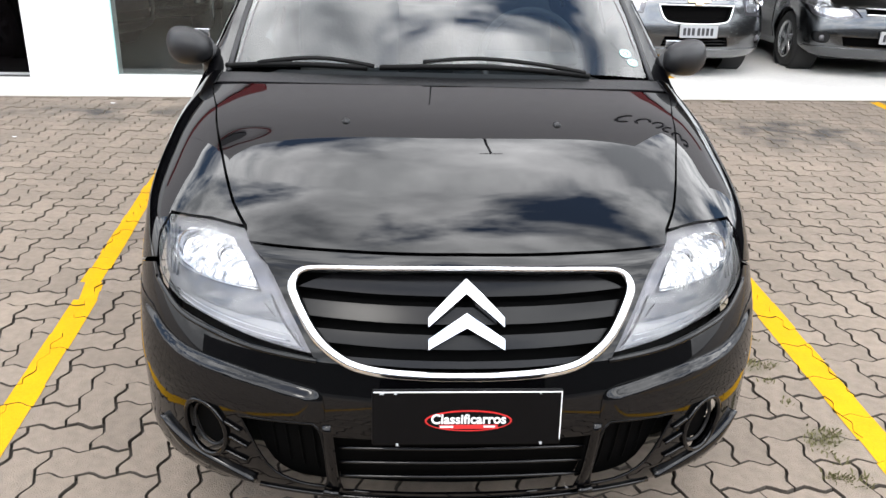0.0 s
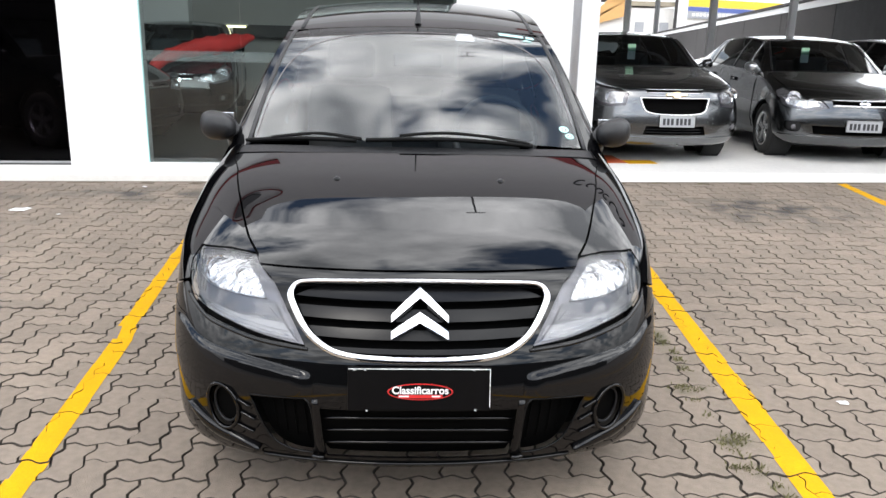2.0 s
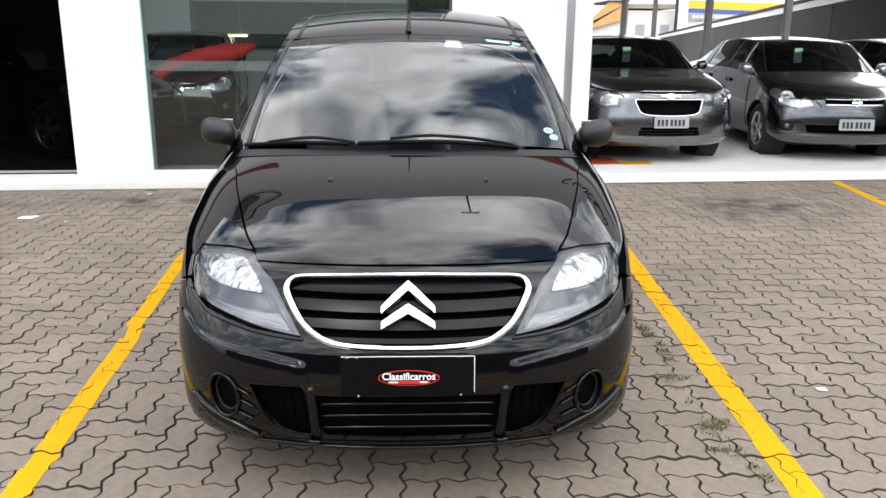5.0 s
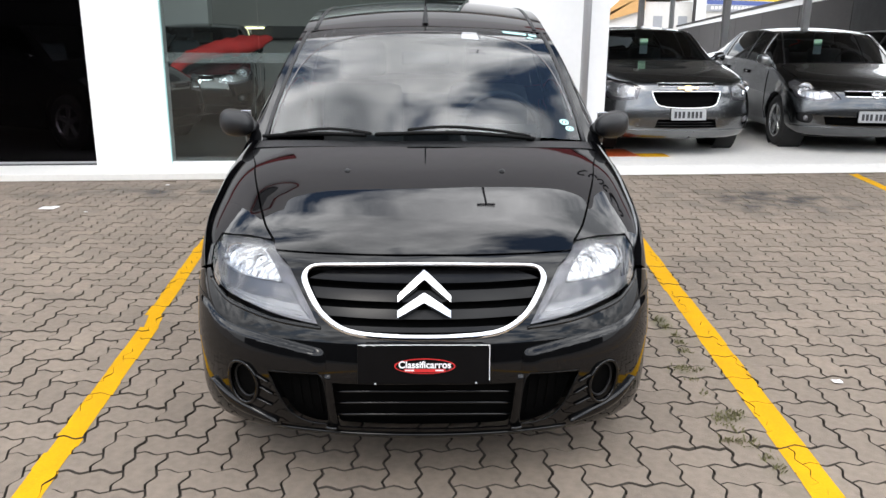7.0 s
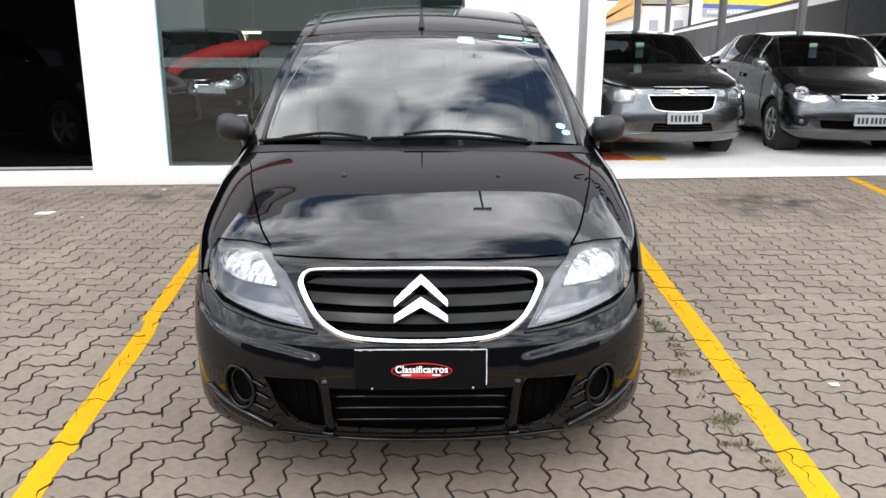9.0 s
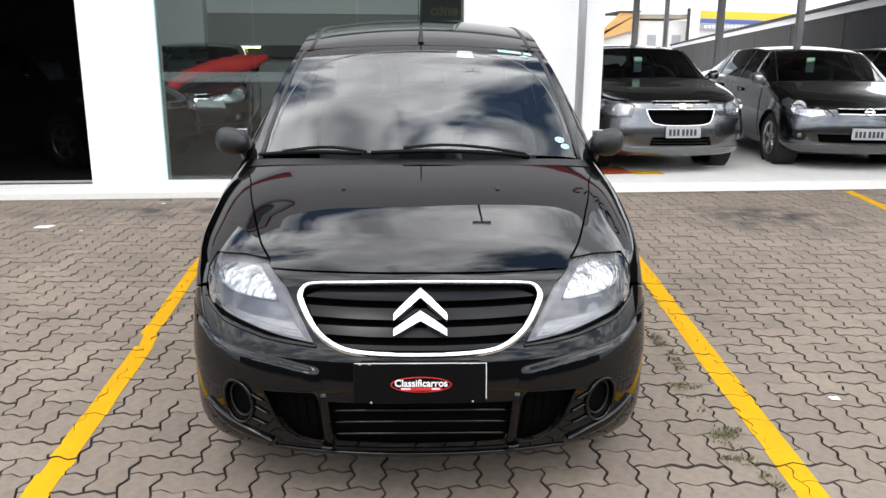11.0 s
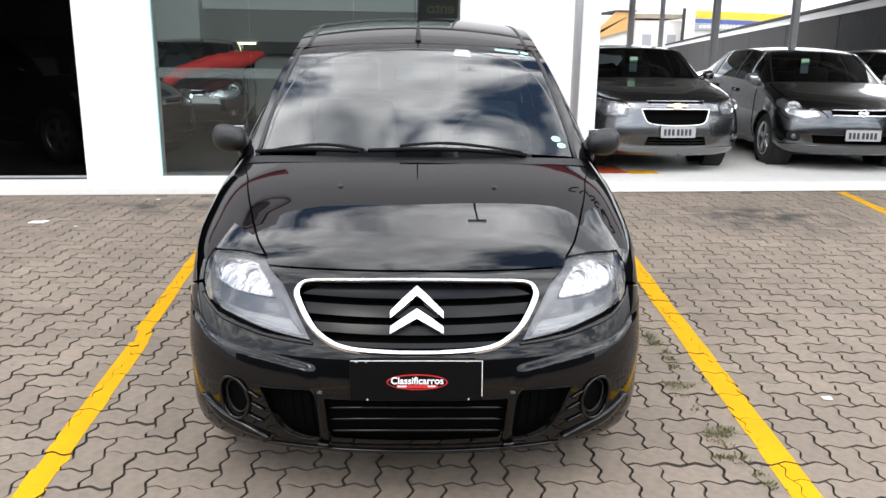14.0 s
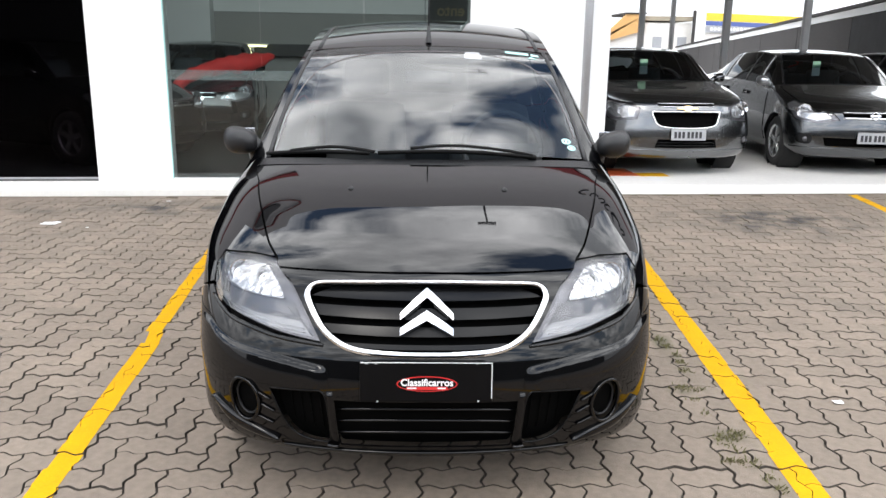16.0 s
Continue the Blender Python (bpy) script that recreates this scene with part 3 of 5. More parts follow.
def hatchback(paint, label):
    """The small round hatchback in the bay, nose to the street."""
    root = thing("hatchback", pose(0, 0, 0), label, "car")
    nose = [(.12, .158, .69, .44, .135), (.055, .192, .75, .44, .16), (.018, .262, .785, .45, .235), (-.002, .36, .795, .47, .345), (.0, .45, .803, .49, .455), (.025, .54, .806, .53, .56),
            (.075, .64, .808, .58, .64), (.135, .72, .808, .64, .72), (.20, .765, .808, .72, .79), (.38, .85, .803, .85, .845), (.64, .953, .79, 1.0, .90), (.95, 1.03, .745, 1.18, .985)]
    rail = [(.712, 1.10, .995, .045, .16), (.676, 1.305, 1.163, .037, .125), (.628, 1.53, 1.333, .031, .08), (.582, 1.70, 1.444, .028, .05), (.570, 2.0, 1.52, .04, .02),
            (.575, 2.45, 1.56, .048, 0), (.565, 3.05, 1.555, .045, 0), (.55, 3.5, 1.46, .04, 0), (.60, 3.80, 1.08, .03, 0)]
    belt = [(.742, 1.12, .985), (.75, 1.24, .99), (.76, 1.5, 1.0), (.765, 1.7, 1.01), (.77, 2.05, 1.02), (.775, 2.5, 1.035), (.765, 3.1, 1.05), (.73, 3.5, 1.06), (.66, 3.80, 1.07)]
    flank = [(.14, .70), (.24, .785), (.36, .796), (.56, .806), (.79, .806), (.90, .79), (.985, .766), (1.07, .768)]
    sk = Skin(nose, rail, belt, flank, 3.85)
    F, R = sk.front, sk.roof
    lamp = [(.668, 7.98), (.668, 7.98), (.526, 8.16), (.431, 8.14), (.431, 8.14), (.386, 7.36), (.325, 6.15), (.285, 5.40), (.285, 5.40), (.398, 5.52), (.502, 5.69), (.598, 5.86), (.672, 6.18), (.703, 6.6), (.705, 7.22)]
    ring_half = [(0, 5.07), (.094, 5.08), (.170, 5.14), (.220, 5.32), (.267, 5.71), (.302, 6.35), (.312, 6.72), (.297, 7.06), (.261, 7.23), (.15, 7.38), (0, 7.48)]
    ring = rounded(ring_half + mirror(ring_half)[1:-1], 5)
    duct = [(.428, 3.58), (.428, 3.58), (.272, 3.72), (.272, 3.72), (.256, 3.39), (.250, 2.15), (.262, 1.72), (.262, 1.72), (.315, 1.76), (.365, 2.1), (.400, 2.75)]
    duct = rounded(duct, 3)
    low = [(-.234, 3.42), (0, 3.5), (.234, 3.42), (.226, 1.62), (0, 1.68), (-.226, 1.62)]
    fog = [(.529 + .060 * math.cos(a), 2.99 + .74 * math.sin(a)) for a in np.linspace(0, 2 * math.pi, 25)[:-1]]
    sp = dict(paint=paint, lamp=lamp, front_axle=.80, rear_axle=3.25, wheel_r=.29, sill=.19, cover=True,
              bumper=[(0, .1), (.5, .1), (1, .1), (1, 5.6), (.715, 6.40), (.675, 6.02), (.597, 5.68), (.5, 5.52), (.398, 5.36), (.268, 5.28), (.318, 6.18), (.379, 7.38), (.409, 7.8), (.22, 7.88), (0, 7.92)],
              hood=[(0, 7.99), (.22, 7.95), (.414, 7.87), (.425, 8.2), (.466, 8.55), (.536, 9.32), (.628, 10.16), (.725, 10.62), (.296, 10.72), (0, 10.76)],
              fender=wing_outline([(.436, 8.2), (.526, 8.22), (.672, 8.04)], [(.712, 7.22), (.712, 6.54)], [(.74, 10.65), (.638, 10.16), (.546, 9.32), (.476, 8.55)]),
              holes=[ring, duct, mirror(duct), low, fog, mirror(fog)], cut=False, dishes=((.575, 7.30, .036), (.470, 7.28, .022)), bright=[(.392, 6.56), (.412, 7.0), (.441, 7.70), (.46, 7.98), (.53, 8.04), (.60, 7.92), (.648, 7.45), (.652, 6.98), (.62, 6.74), (.556, 6.58), (.466, 6.54)], mirror=(.806, 1.19, 1.072), screen_edge=.935, mirror_mat=M_PLASTIC,
              screen_label="sloping windscreen reflecting clouds", bumper_label="glossy black bumper")
    body = car_shell(root, sk, sp)
    # grille: backing, slats, bright surround and double arrow emblem
    grille = patch("grille", grow(ring, .02, .35), F, M_MESH, root, (.06, .3), off=-.05, thick=0, label="black slatted grille")
    half_at = lambda t: float(np.interp(t, [p[1] for p in ring_half[1:9]], [p[0] for p in ring_half[1:9]])) - .008
    for t0, t1 in ((6.72, 7.32), (6.10, 6.46), (5.60, 5.86), (5.24, 5.36)):
        a0, a1 = half_at(t0), half_at(t1) - (.03 if t1 > 7.2 else 0)
        loop = [(-a0, t0), (-a0 * .5, t0 - .02), (0, t0 - .02), (a0 * .5, t0 - .02), (a0, t0), (a1, t1), (0, t1 + (.1 if t1 > 7.2 else 0)), (-a1, t1)]
        patch("slat", loop, F, M_SLAT, grille, (.06, .2), off=-.012, thick=.03, offset_fn=lambda a, b, m=t0: -.012 * (b - m))
    sweep("chrome_surround", ring, F, lambda a, b: .012 + .010 * min(1.0, max(0.0, (7.25 - b) / .6)), .010, M_CHROME, grille, label="polished chrome grille surround")
    for top, mid, lo in ((7.01, 6.68, 6.0), (6.28, 5.99, 5.58)):
        w = .064
        d = top - mid
        loop = [(0, top), (w, lo + .19), (w, lo), (0, mid), (-w, lo), (-w, lo + .19)]
        patch("emblem_arrow", loop, F, M_CHROME, grille, (.02, .2), off=.022, thick=.03, label="polished chrome arrow", offset_fn=lambda a, b: .004 - .06 * abs(a))
    # lower openings
    for o in (duct, mirror(duct)):
        dd = patch("bumper_duct", grow(o, .012, .6), F, M_MESH, root, (.05, .4), off=-.04, thick=0)
        sweep("duct_edge", o, F, .007, .004, M_SLAT, dd, off=-.002)
        side_of = 1 if o[0][0] > 0 else -1
        for k in range(4):
            sweep("duct_rib", [(side_of * (.285 + .03 * k - .006 * q), 3.4 - (1.45 - .12 * k) * q) for q in np.linspace(0, 1, 7)], F, .005, .004, M_MESH, dd, closed=False, off=-.038)
    lower = patch("lower_grille", grow(low, .012, .8), F, M_MESH, root, (.06, .4), off=-.045, thick=0, label="black lower grille with thin bars")
    for t in (3.06, 2.64, 2.20):
        sweep("grille_bar", [(a, t + .14 * (1 - (a / .23) ** 2)) for a in np.linspace(-.226, .226, 15)], F, .008, .007, paint, lower, closed=False, off=-.010)
    ease = lambda k: min(max(k, 0.0), 1.0) ** 2 * (3 - 2 * min(max(k, 0.0), 1.0))

    def strip_swell(a, b):
        top = float(np.interp(abs(a), (.26, .361, .454, .571, .649, .704, 1), (4.6, 4.76, 4.86, 4.93, 5.10, 5.32, 5.5)))
        return .0015 + .014 * ease((top - b) / .26) * max(0.0, 1 - (abs(a) / .86) ** 3) * ease((abs(a) - .248) / .035)

    for s in (1, -1):
        strut = [(s * (.246 - .006 * k), 3.72 - 2.05 * k) for k in np.linspace(0, 1, 10)]
        sweep("grille_strut", strut, F, .022, .008, paint, lower, closed=False, off=-.004)
        sweep("strut_foot", [(s * .232, 1.68), (s * .246, 1.63), (s * .262, 1.70)], F, .012, .012, paint, lower, closed=False, off=.004)
        # fog lamp with bezel and three fins
        f2 = fog if s > 0 else mirror(fog)
        fl = patch("fog_lamp_recess", grow(f2, .02, .5), F, M_MESH, root, (.05, .4), off=-.05, thick=0)
        sweep("fog_bezel", f2, F, .012, .010, paint, fl, off=0)
        cx = s * .529
        inner = [(cx + (a - cx) * .80, 2.99 + (b - 2.99) * .80) for a, b in f2]
        patch("fog_lens", inner, F, M_MESH, fl, (.05, .4), off=-.02, thick=.01)
        sweep("fog_ring", inner, F, .008, .006, M_PLASTIC, fl, off=-.015)
        for t, a0, a1 in ((3.33, .468, .43), (2.92, .462, .418), (2.5, .48, .425)):
            sweep("fog_fin", [(s * (a0 + (a1 - a0) * k), t - .18 * k) for k in np.linspace(0, 1, 6)], F, .010, .006, paint, fl, closed=False, off=.002)
        # raised rubbing strip and the ridges of the bumper
        strip = [(.99, 5.5), (.99, 5.5), (.75, 5.42), (.704, 5.32), (.649, 5.10), (.571, 4.93), (.454, 4.86), (.361, 4.76), (.279, 4.65), (.252, 4.46), (.248, 3.86), (.248, 3.86), (.368, 3.78), (.531, 3.82), (.72, 3.94), (.99, 4.0), (.99, 4.0)]
        strip = rounded(strip, 3)
        patch("rubbing_strip", strip if s > 0 else mirror(strip), F, paint, body, (.02, .05), thick=.012, offset_fn=strip_swell)
        sweep("bumper_ridge", [(s * a, b) for a, b in rounded([(.42, 1.62), (.5, 1.86), (.6, 2.2), (.70, 2.75)], 5, False)], F, lambda a, b: .006 + .040 * math.sin(math.pi * min(1.0, max(0.0, (abs(a) - .42) / .28))) ** 0.7, .020, paint, body, closed=False, off=-.006)
        sweep("lamp_sill", [(s * a, b) for a, b in rounded([(.262, 5.22), (.39, 5.29), (.5, 5.44), (.6, 5.62), (.70, 6.1)], 5, False)], F, .012, .007, paint, body, closed=False, off=-.002)
        # washer jet, lamp ledge
        p, n = F(s * .235, 10.0), normal_of(F, s * .235, 10.0)
        part("washer_jet", lathe([(.011, -.002), (.011, .004), (.006, .009), (.001, .010)], 12, Matrix.Translation(p) @ n.to_track_quat("Z", "Y").to_matrix().to_4x4()), M_PLASTIC, root, "", True)
    sweep("bumper_lip", [(a, 1.32 - .1 * abs(a)) for a in np.linspace(-.42, .42, 31)], F, .012, .007, paint, body, closed=False, off=0)
    # lamp ledges inside the lenses
    for lens in [c for c in root.children if c.name.startswith("headlight")]:
        s = 1 if lens.data.vertices[0].co.x > 0 else -1
        sweep("lamp_ledge", [(s * a, b) for a, b in rounded([(.388, 6.50), (.489, 6.51), (.60, 6.62), (.655, 6.92)], 4, False)], F, .007, .009, M_CHROME, lens, closed=False, off=-.018)
        low_lens = [(.365, 6.46), (.466, 6.48), (.536, 6.51), (.60, 6.62), (.62, 6.25), (.60, 6.05), (.48, 5.93), (.335, 5.86)]
        pale_band = [(.333, 5.84), (.48, 5.91), (.60, 6.03), (.61, 5.86), (.525, 5.72), (.437, 5.58), (.363, 5.50), (.30, 5.44)]
        patch("lamp_band", [(s * a, b) for a, b in pale_band] if s > 0 else mirror(pale_band), F, M_LAMP3, lens, (.05, .3), off=-.017, thick=0)
        for d in (0, .10):
            sweep("lamp_rib", [(s * a, b + d) for a, b in rounded([(.32, 5.53), (.40, 5.60), (.525, 5.76), (.62, 5.95)], 4, False)], F, .004, .006, M_CHROME, lens, closed=False, off=-.016)
        for k in (.645, .665, .685):
            sweep("lamp_flute", [(s * (k - .02 * (7.2 - b) * .3), b) for b in np.linspace(6.3, 7.8, 8)], F, .005, .004, M_LAMP2, lens, closed=False, off=-.022)
        dark_insert = [(.352, 5.98), (.44, 6.06), (.425, 6.24), (.375, 6.22)]
        patch("lamp_insert", [(s * a, b) for a, b in dark_insert] if s > 0 else mirror(dark_insert), F, M_LAMP, lens, (.05, .3), off=-.013, thick=.004)
        patch("indicator_lens", [(s * a, b) for a, b in low_lens] if s > 0 else mirror(low_lens), F, M_LAMP2, lens, (.05, .3), off=-.018, thick=0)
    # wipers
    for blade, arm in (([(-.95, .09), (-.62, .08), (-.33, .02)], [(-.80, .10), (-.58, .15), (-.44, .11), (-.30, .02)]), ([(-.28, .03), (.2, .06), (.62, .0)], [(-.10, .09), (.12, .16), (.36, .12), (.60, .02)])):
        wp = sweep("wiper", rounded(blade, 8, False), R, .016, .012, M_WIPER, root, closed=False, off=.006, label="black wiper")
        sweep("wiper_arm", rounded(arm, 6, False), R, .014, .007, M_WIPER, wp, closed=False, off=.016)
    # aerial on the roof's front edge
    base = R(0, 3.12)
    aer = part("aerial", lathe([(.016, -.004), (.015, .012), (.011, .035), (.007, .07), (.005, .085), (.001, .087)], 16, Matrix.Translation(base) @ pose(0, 0, 0, -22)), M_PLASTIC, root, "", True)
    part("aerial_rod", tube([base + Vector((0, .03, .07)), base + Vector((0, .17, .42))], [.0045, .003], 8), M_PLASTIC, aer, "", True)
    # roof gutters and inside mirror
    for s in (1, -1):
        sweep("roof_strip", [(s * .90, u) for u in np.linspace(3.05, 7, 12)], R, .02, .004, M_PLASTIC, root, closed=False)
    im = R(0, 2.35)
    part("inside_mirror", box(-.11, im.y + .03, im.z - .11, .11, im.y + .055, im.z - .05, None, .012), M_DASH, root, "", True)
    # stickers on the glass
    circ = lambda x, u, r, k: [(x + r * math.cos(a), u + r * k * math.sin(a)) for a in np.linspace(0, 2 * math.pi, 21)[:-1]]
    for x, u, r in ((.845, .42, .030), (.868, .28, .027)):
        hole = circ(x, u, r * .5, 2.2)
        patch("round_sticker", circ(x, u, r, 2.2), R, M_TEAL, root, (.02, .1), off=.006, thick=0, holes=[hole])
        patch("sticker_centre", circ(x, u, r * .28, 2.2), R, M_WHITEINK, root, (.02, .1), off=.006, thick=0)
    for loop, m in (([(.615, 2.74), (.80, 2.70), (.80, 2.80), (.615, 2.84)], M_TEAL), ([(.82, 2.69), (.88, 2.67), (.88, 2.76), (.82, 2.79)], M_TEAL), ([(.775, 2.58), (.86, 2.56), (.815, 2.66)], M_TEAL)):
        patch("screen_sticker", loop, R, m, root, (.1, .1), off=.006, thick=0)
    patch("glass_pad", rounded([(.27, 2.42), (.27, 2.42), (.41, 2.40), (.41, 2.40), (.40, 2.70), (.40, 2.70), (.29, 2.71), (.29, 2.71)], 2), R, M_WPLATE, root, (.1, .1), off=.005, thick=0, label="pale sticker on the glass")
    # thin grey line arching inside the windscreen's edge
    arch = rounded([(-.905, .15), (-.90, 1.1), (-.86, 1.75), (-.74, 2.25), (-.50, 2.55), (-.2, 2.66), (.15, 2.68), (.5, 2.58), (.74, 2.30), (.86, 1.75), (.90, 1.1), (.905, .5)], 5, False)
    sweep("arch_line", arch, R, .005, .001, M_LAMP2, root, closed=False, off=.005, label="thin grey arched line on the windscreen")
    # dealer plate
    pm = pose(0, -.036, .489, -7)
    plate = part("dealer_plate", box(-.201, -.006, -.063, .201, .006, .063, pm, .005), M_PLATE, root, "black dealer plate with red oval and white lettering")
    rimp = bmesh.new()
    for x0, z0, x1, z1 in ((-.198, .0585, .198, .0605), (.1965, -.05, .1985, .0605)):
        add_box(rimp, x0, -.0075, z0, x1, -.006, z1, pm)
    part("plate_edge", rimp, M_WHITEINK, plate, "thin worn white edge")
    for x, z, w in ((-.185, .058, .009), (-.155, .058, .006), (.15, .058, .004), (-.15, -.060, .005), (.155, -.058, .005)):
        part("worn_spot", box(x, -.0082, z - .003, x + w, -.006, z + .002, pm), M_WPLATE, plate)
    oval = lambda rx, rz, y: lathe([(.001, 0), (1, 0), (1, .0012), (.001, .0012)], 40, pm @ pose(0.002, y, -.006, 90) @ Matrix.Diagonal((rx, rz, 1, 1)))
    part("oval_rim", oval(.092, .024, -.006), M_RED, plate, "red oval")
    part("oval_field", oval(.088, .021, -.0072), M_PLATE, plate)
    redlow = bmesh.new()
    add_box(redlow, -.06, -.0086, -.024, .064, -.0084, -.014, pm, 0)
    part("red_band", redlow, M_RED, plate)
    text_part("lettering", "Classificarros", .030, pm @ pose(0.002, -.0092, -.002, 90), M_WHITEINK, plate, .0005, .98)
    for x0, x1 in ((-.058, -.03), (.034, .058)):
        part("small_print", box(x0, -.0096, -.0205, x1, -.0088, -.0165, pm), M_WHITEINK, plate)
    return root


def saloon_spec(paint, style):
    """Outlines shared by the bigger cars; style picks lamps and grille."""
    if style == "saloon":
        lamp = [(.43, 5.95), (.43, 5.95), (.40, 7.2), (.50, 7.75), (.70, 8.05), (.86, 8.25), (.86, 8.25), (.88, 7.0), (.74, 5.9), (.58, 5.75)]
        inner = [(.40, 6.7), (.40, 7.4), (.48, 7.86)]
    else:
        lamp = [(.30, 5.9), (.30, 5.9), (.36, 6.8), (.46, 7.5), (.56, 8.3), (.68, 8.75), (.68, 8.75), (.82, 8.3), (.85, 7.2), (.76, 5.9), (.5, 5.5)]
        inner = [(.31, 6.8), (.36, 7.2), (.42, 7.6)]
    lamp_r = rounded(lamp, 4)
    top_i = max(range(len(lamp)), key=lambda i: lamp[i][1])
    under = [p for p in reversed(lamp[top_i + 2:])]
    if style == "saloon":
        bumper = [(0, .1), (.5, .1), (1, .1), (1, 6.4), (.90, 6.6), (.75, 5.82), (.58, 5.67), (.42, 5.87), (.385, 7.2), (.46, 7.8), (.25, 7.84), (0, 7.88)]
        hood = [(0, 7.95), (.25, 7.91), (.5, 7.86), (.69, 8.14), (.72, 8.6), (.73, 9.5), (.74, 10.6), (.4, 10.72), (0, 10.76)]
        fender = [(.715, 8.16), (.865, 8.34), (.895, 7.0), (.90, 6.68), (1, 6.46), (1, 11), (.77, 11), (.76, 10.6), (.75, 9.5), (.74, 8.6)]
    else:
        bumper = [(0, .1), (.5, .1), (1, .1), (1, 6.3), (.87, 6.4), (.775, 5.82), (.5, 5.42), (.285, 5.82), (.345, 6.85), (.43, 7.55), (.2, 7.62), (0, 7.64)]
        hood = [(0, 7.72), (.2, 7.70), (.44, 7.62), (.54, 8.35), (.64, 8.85), (.69, 9.6), (.74, 10.6), (.4, 10.72), (0, 10.76)]
        fender = [(.665, 8.85), (.685, 8.82), (.83, 8.36), (.865, 7.2), (.88, 6.5), (1, 6.36), (1, 11), (.77, 11), (.76, 10.6), (.705, 9.6)]
    return dict(paint=paint, bright_mat=M_BOWL2, lamp=lamp, bumper=bumper, hood=hood, fender=fender, dishes=((.55, 6.85, .07), (.72, 7.2, .06)), bright=[(.45, 6.2), (.44, 7.2), (.54, 7.65), (.70, 7.95), (.82, 8.05), (.84, 7.2), (.70, 6.15), (.56, 6.02)])


def big_nose(w, top, cowl, dip):
    return [(.10, .20, w - .14, .5, .2), (.04, .23, w - .08, .5, .23), (0, .30, w - .03, .5, .3), (-.01, .38, w - .01, .5, .38), (-.01, .46, w, .5, .46), (0, .55, w, .53, .56),
            (.03, .65, w, .58, .66), (.06, .75 - dip * .5, w - .005, .64, .75), (.13, top - dip, w - .01, .75, top + .02 - dip * .6), (.42, top + .09 - dip * .6, w - .02, .95, top + .08 - dip * .3), (.80, top + .15, w - .03, 1.1, top + .12), (cowl, top + .21, w - .07, cowl + .2, top + .17)]


def big_skin(w, top, cowl, head, roof_z, length, notch, dip=0.0):
    """notch: the saloon's boot behind the cabin, in metres; 0 for a hatch."""
    zb = top + .18
    end = length - notch
    rail = [(w - .11, cowl + .17, zb - .01, .04, .17), (w - .17, cowl + .42, zb + .17, .035, .13), (w - .23, cowl + .66, zb + .33, .03, .08), (w - .28, head, roof_z - .06, .03, .04), (w - .28, head + .35, roof_z - .03, .035, .02),
            (w - .27, head + .8, roof_z - .025, .03, 0), (w - .28, end - .9, roof_z - .06, .03, 0), (w - .30, end - .5, roof_z - .13, .03, 0), (w - .18, end - .02, zb + .04, .02, 0)]
    belt = [(w - .07, cowl + .2, zb - .02), (w - .065, cowl + .32, zb - .015), (w - .06, cowl + .6, zb - .005), (w - .055, head, zb), (w - .05, head + .35, zb + .01), (w - .045, head + .8, zb + .02), (w - .05, end - .9, zb + .03), (w - .07, end - .5, zb + .035), (w - .11, end - .02, zb + .04)]
    flank = [(.18, w - .11), (.28, w - .04), (.42, w), (.6, w), (.8, w - .01), (.92, w - .03), (zb - .02, w - .06), (zb + .05, w - .055)]
    return Skin(big_nose(w, top, cowl, dip), rail, belt, flank, length, .8)


def pale_plate(root, p0, tilt, w=.40, h=.13):
    m = pose(p0[0], p0[1], p0[2], tilt)
    pl = part("number_plate", box(-w / 2, -.006, -h / 2, w / 2, .006, h / 2, m, .004), M_WPLATE, root, "pale grey number plate")
    b = bmesh.new()
    n = 7
    for i in range(n):
        x = -.165 + i * .046 + (.012 if i > 2 else 0)
        add_box(b, x, -.008, -.042, x + .03, -.006, .03, m)
    part("plate_strokes", b, M_INK, pl)
    fr = bmesh.new()
    for x0, z0, x1, z1 in ((-w / 2, -h / 2, w / 2, -h / 2 + .006), (-w / 2, h / 2 - .006, w / 2, h / 2), (-w / 2, -h / 2, -w / 2 + .006, h / 2), (w / 2 - .006, -h / 2, w / 2, h / 2)):
        add_box(fr, x0, -.009, z0, x1, -.005, z1, m)
    part("plate_frame", fr, M_SATIN, pl)
    return pl


def price_paper(root, sk, v, u):
    p = sk.roof(v, u)
    sheet = part("price_sheet", box(p.x - .05, p.y + .05, p.z - .11, p.x + .05, p.y + .053, p.z + .075), M_PALEPAPER, root, "green and white price sheet behind the windscreen")
    part("sheet_header", box(p.x - .05, p.y + .047, p.z - .01, p.x + .05, p.y + .0495, p.z + .075), M_GREENPAPER, sheet, "green printed heading")


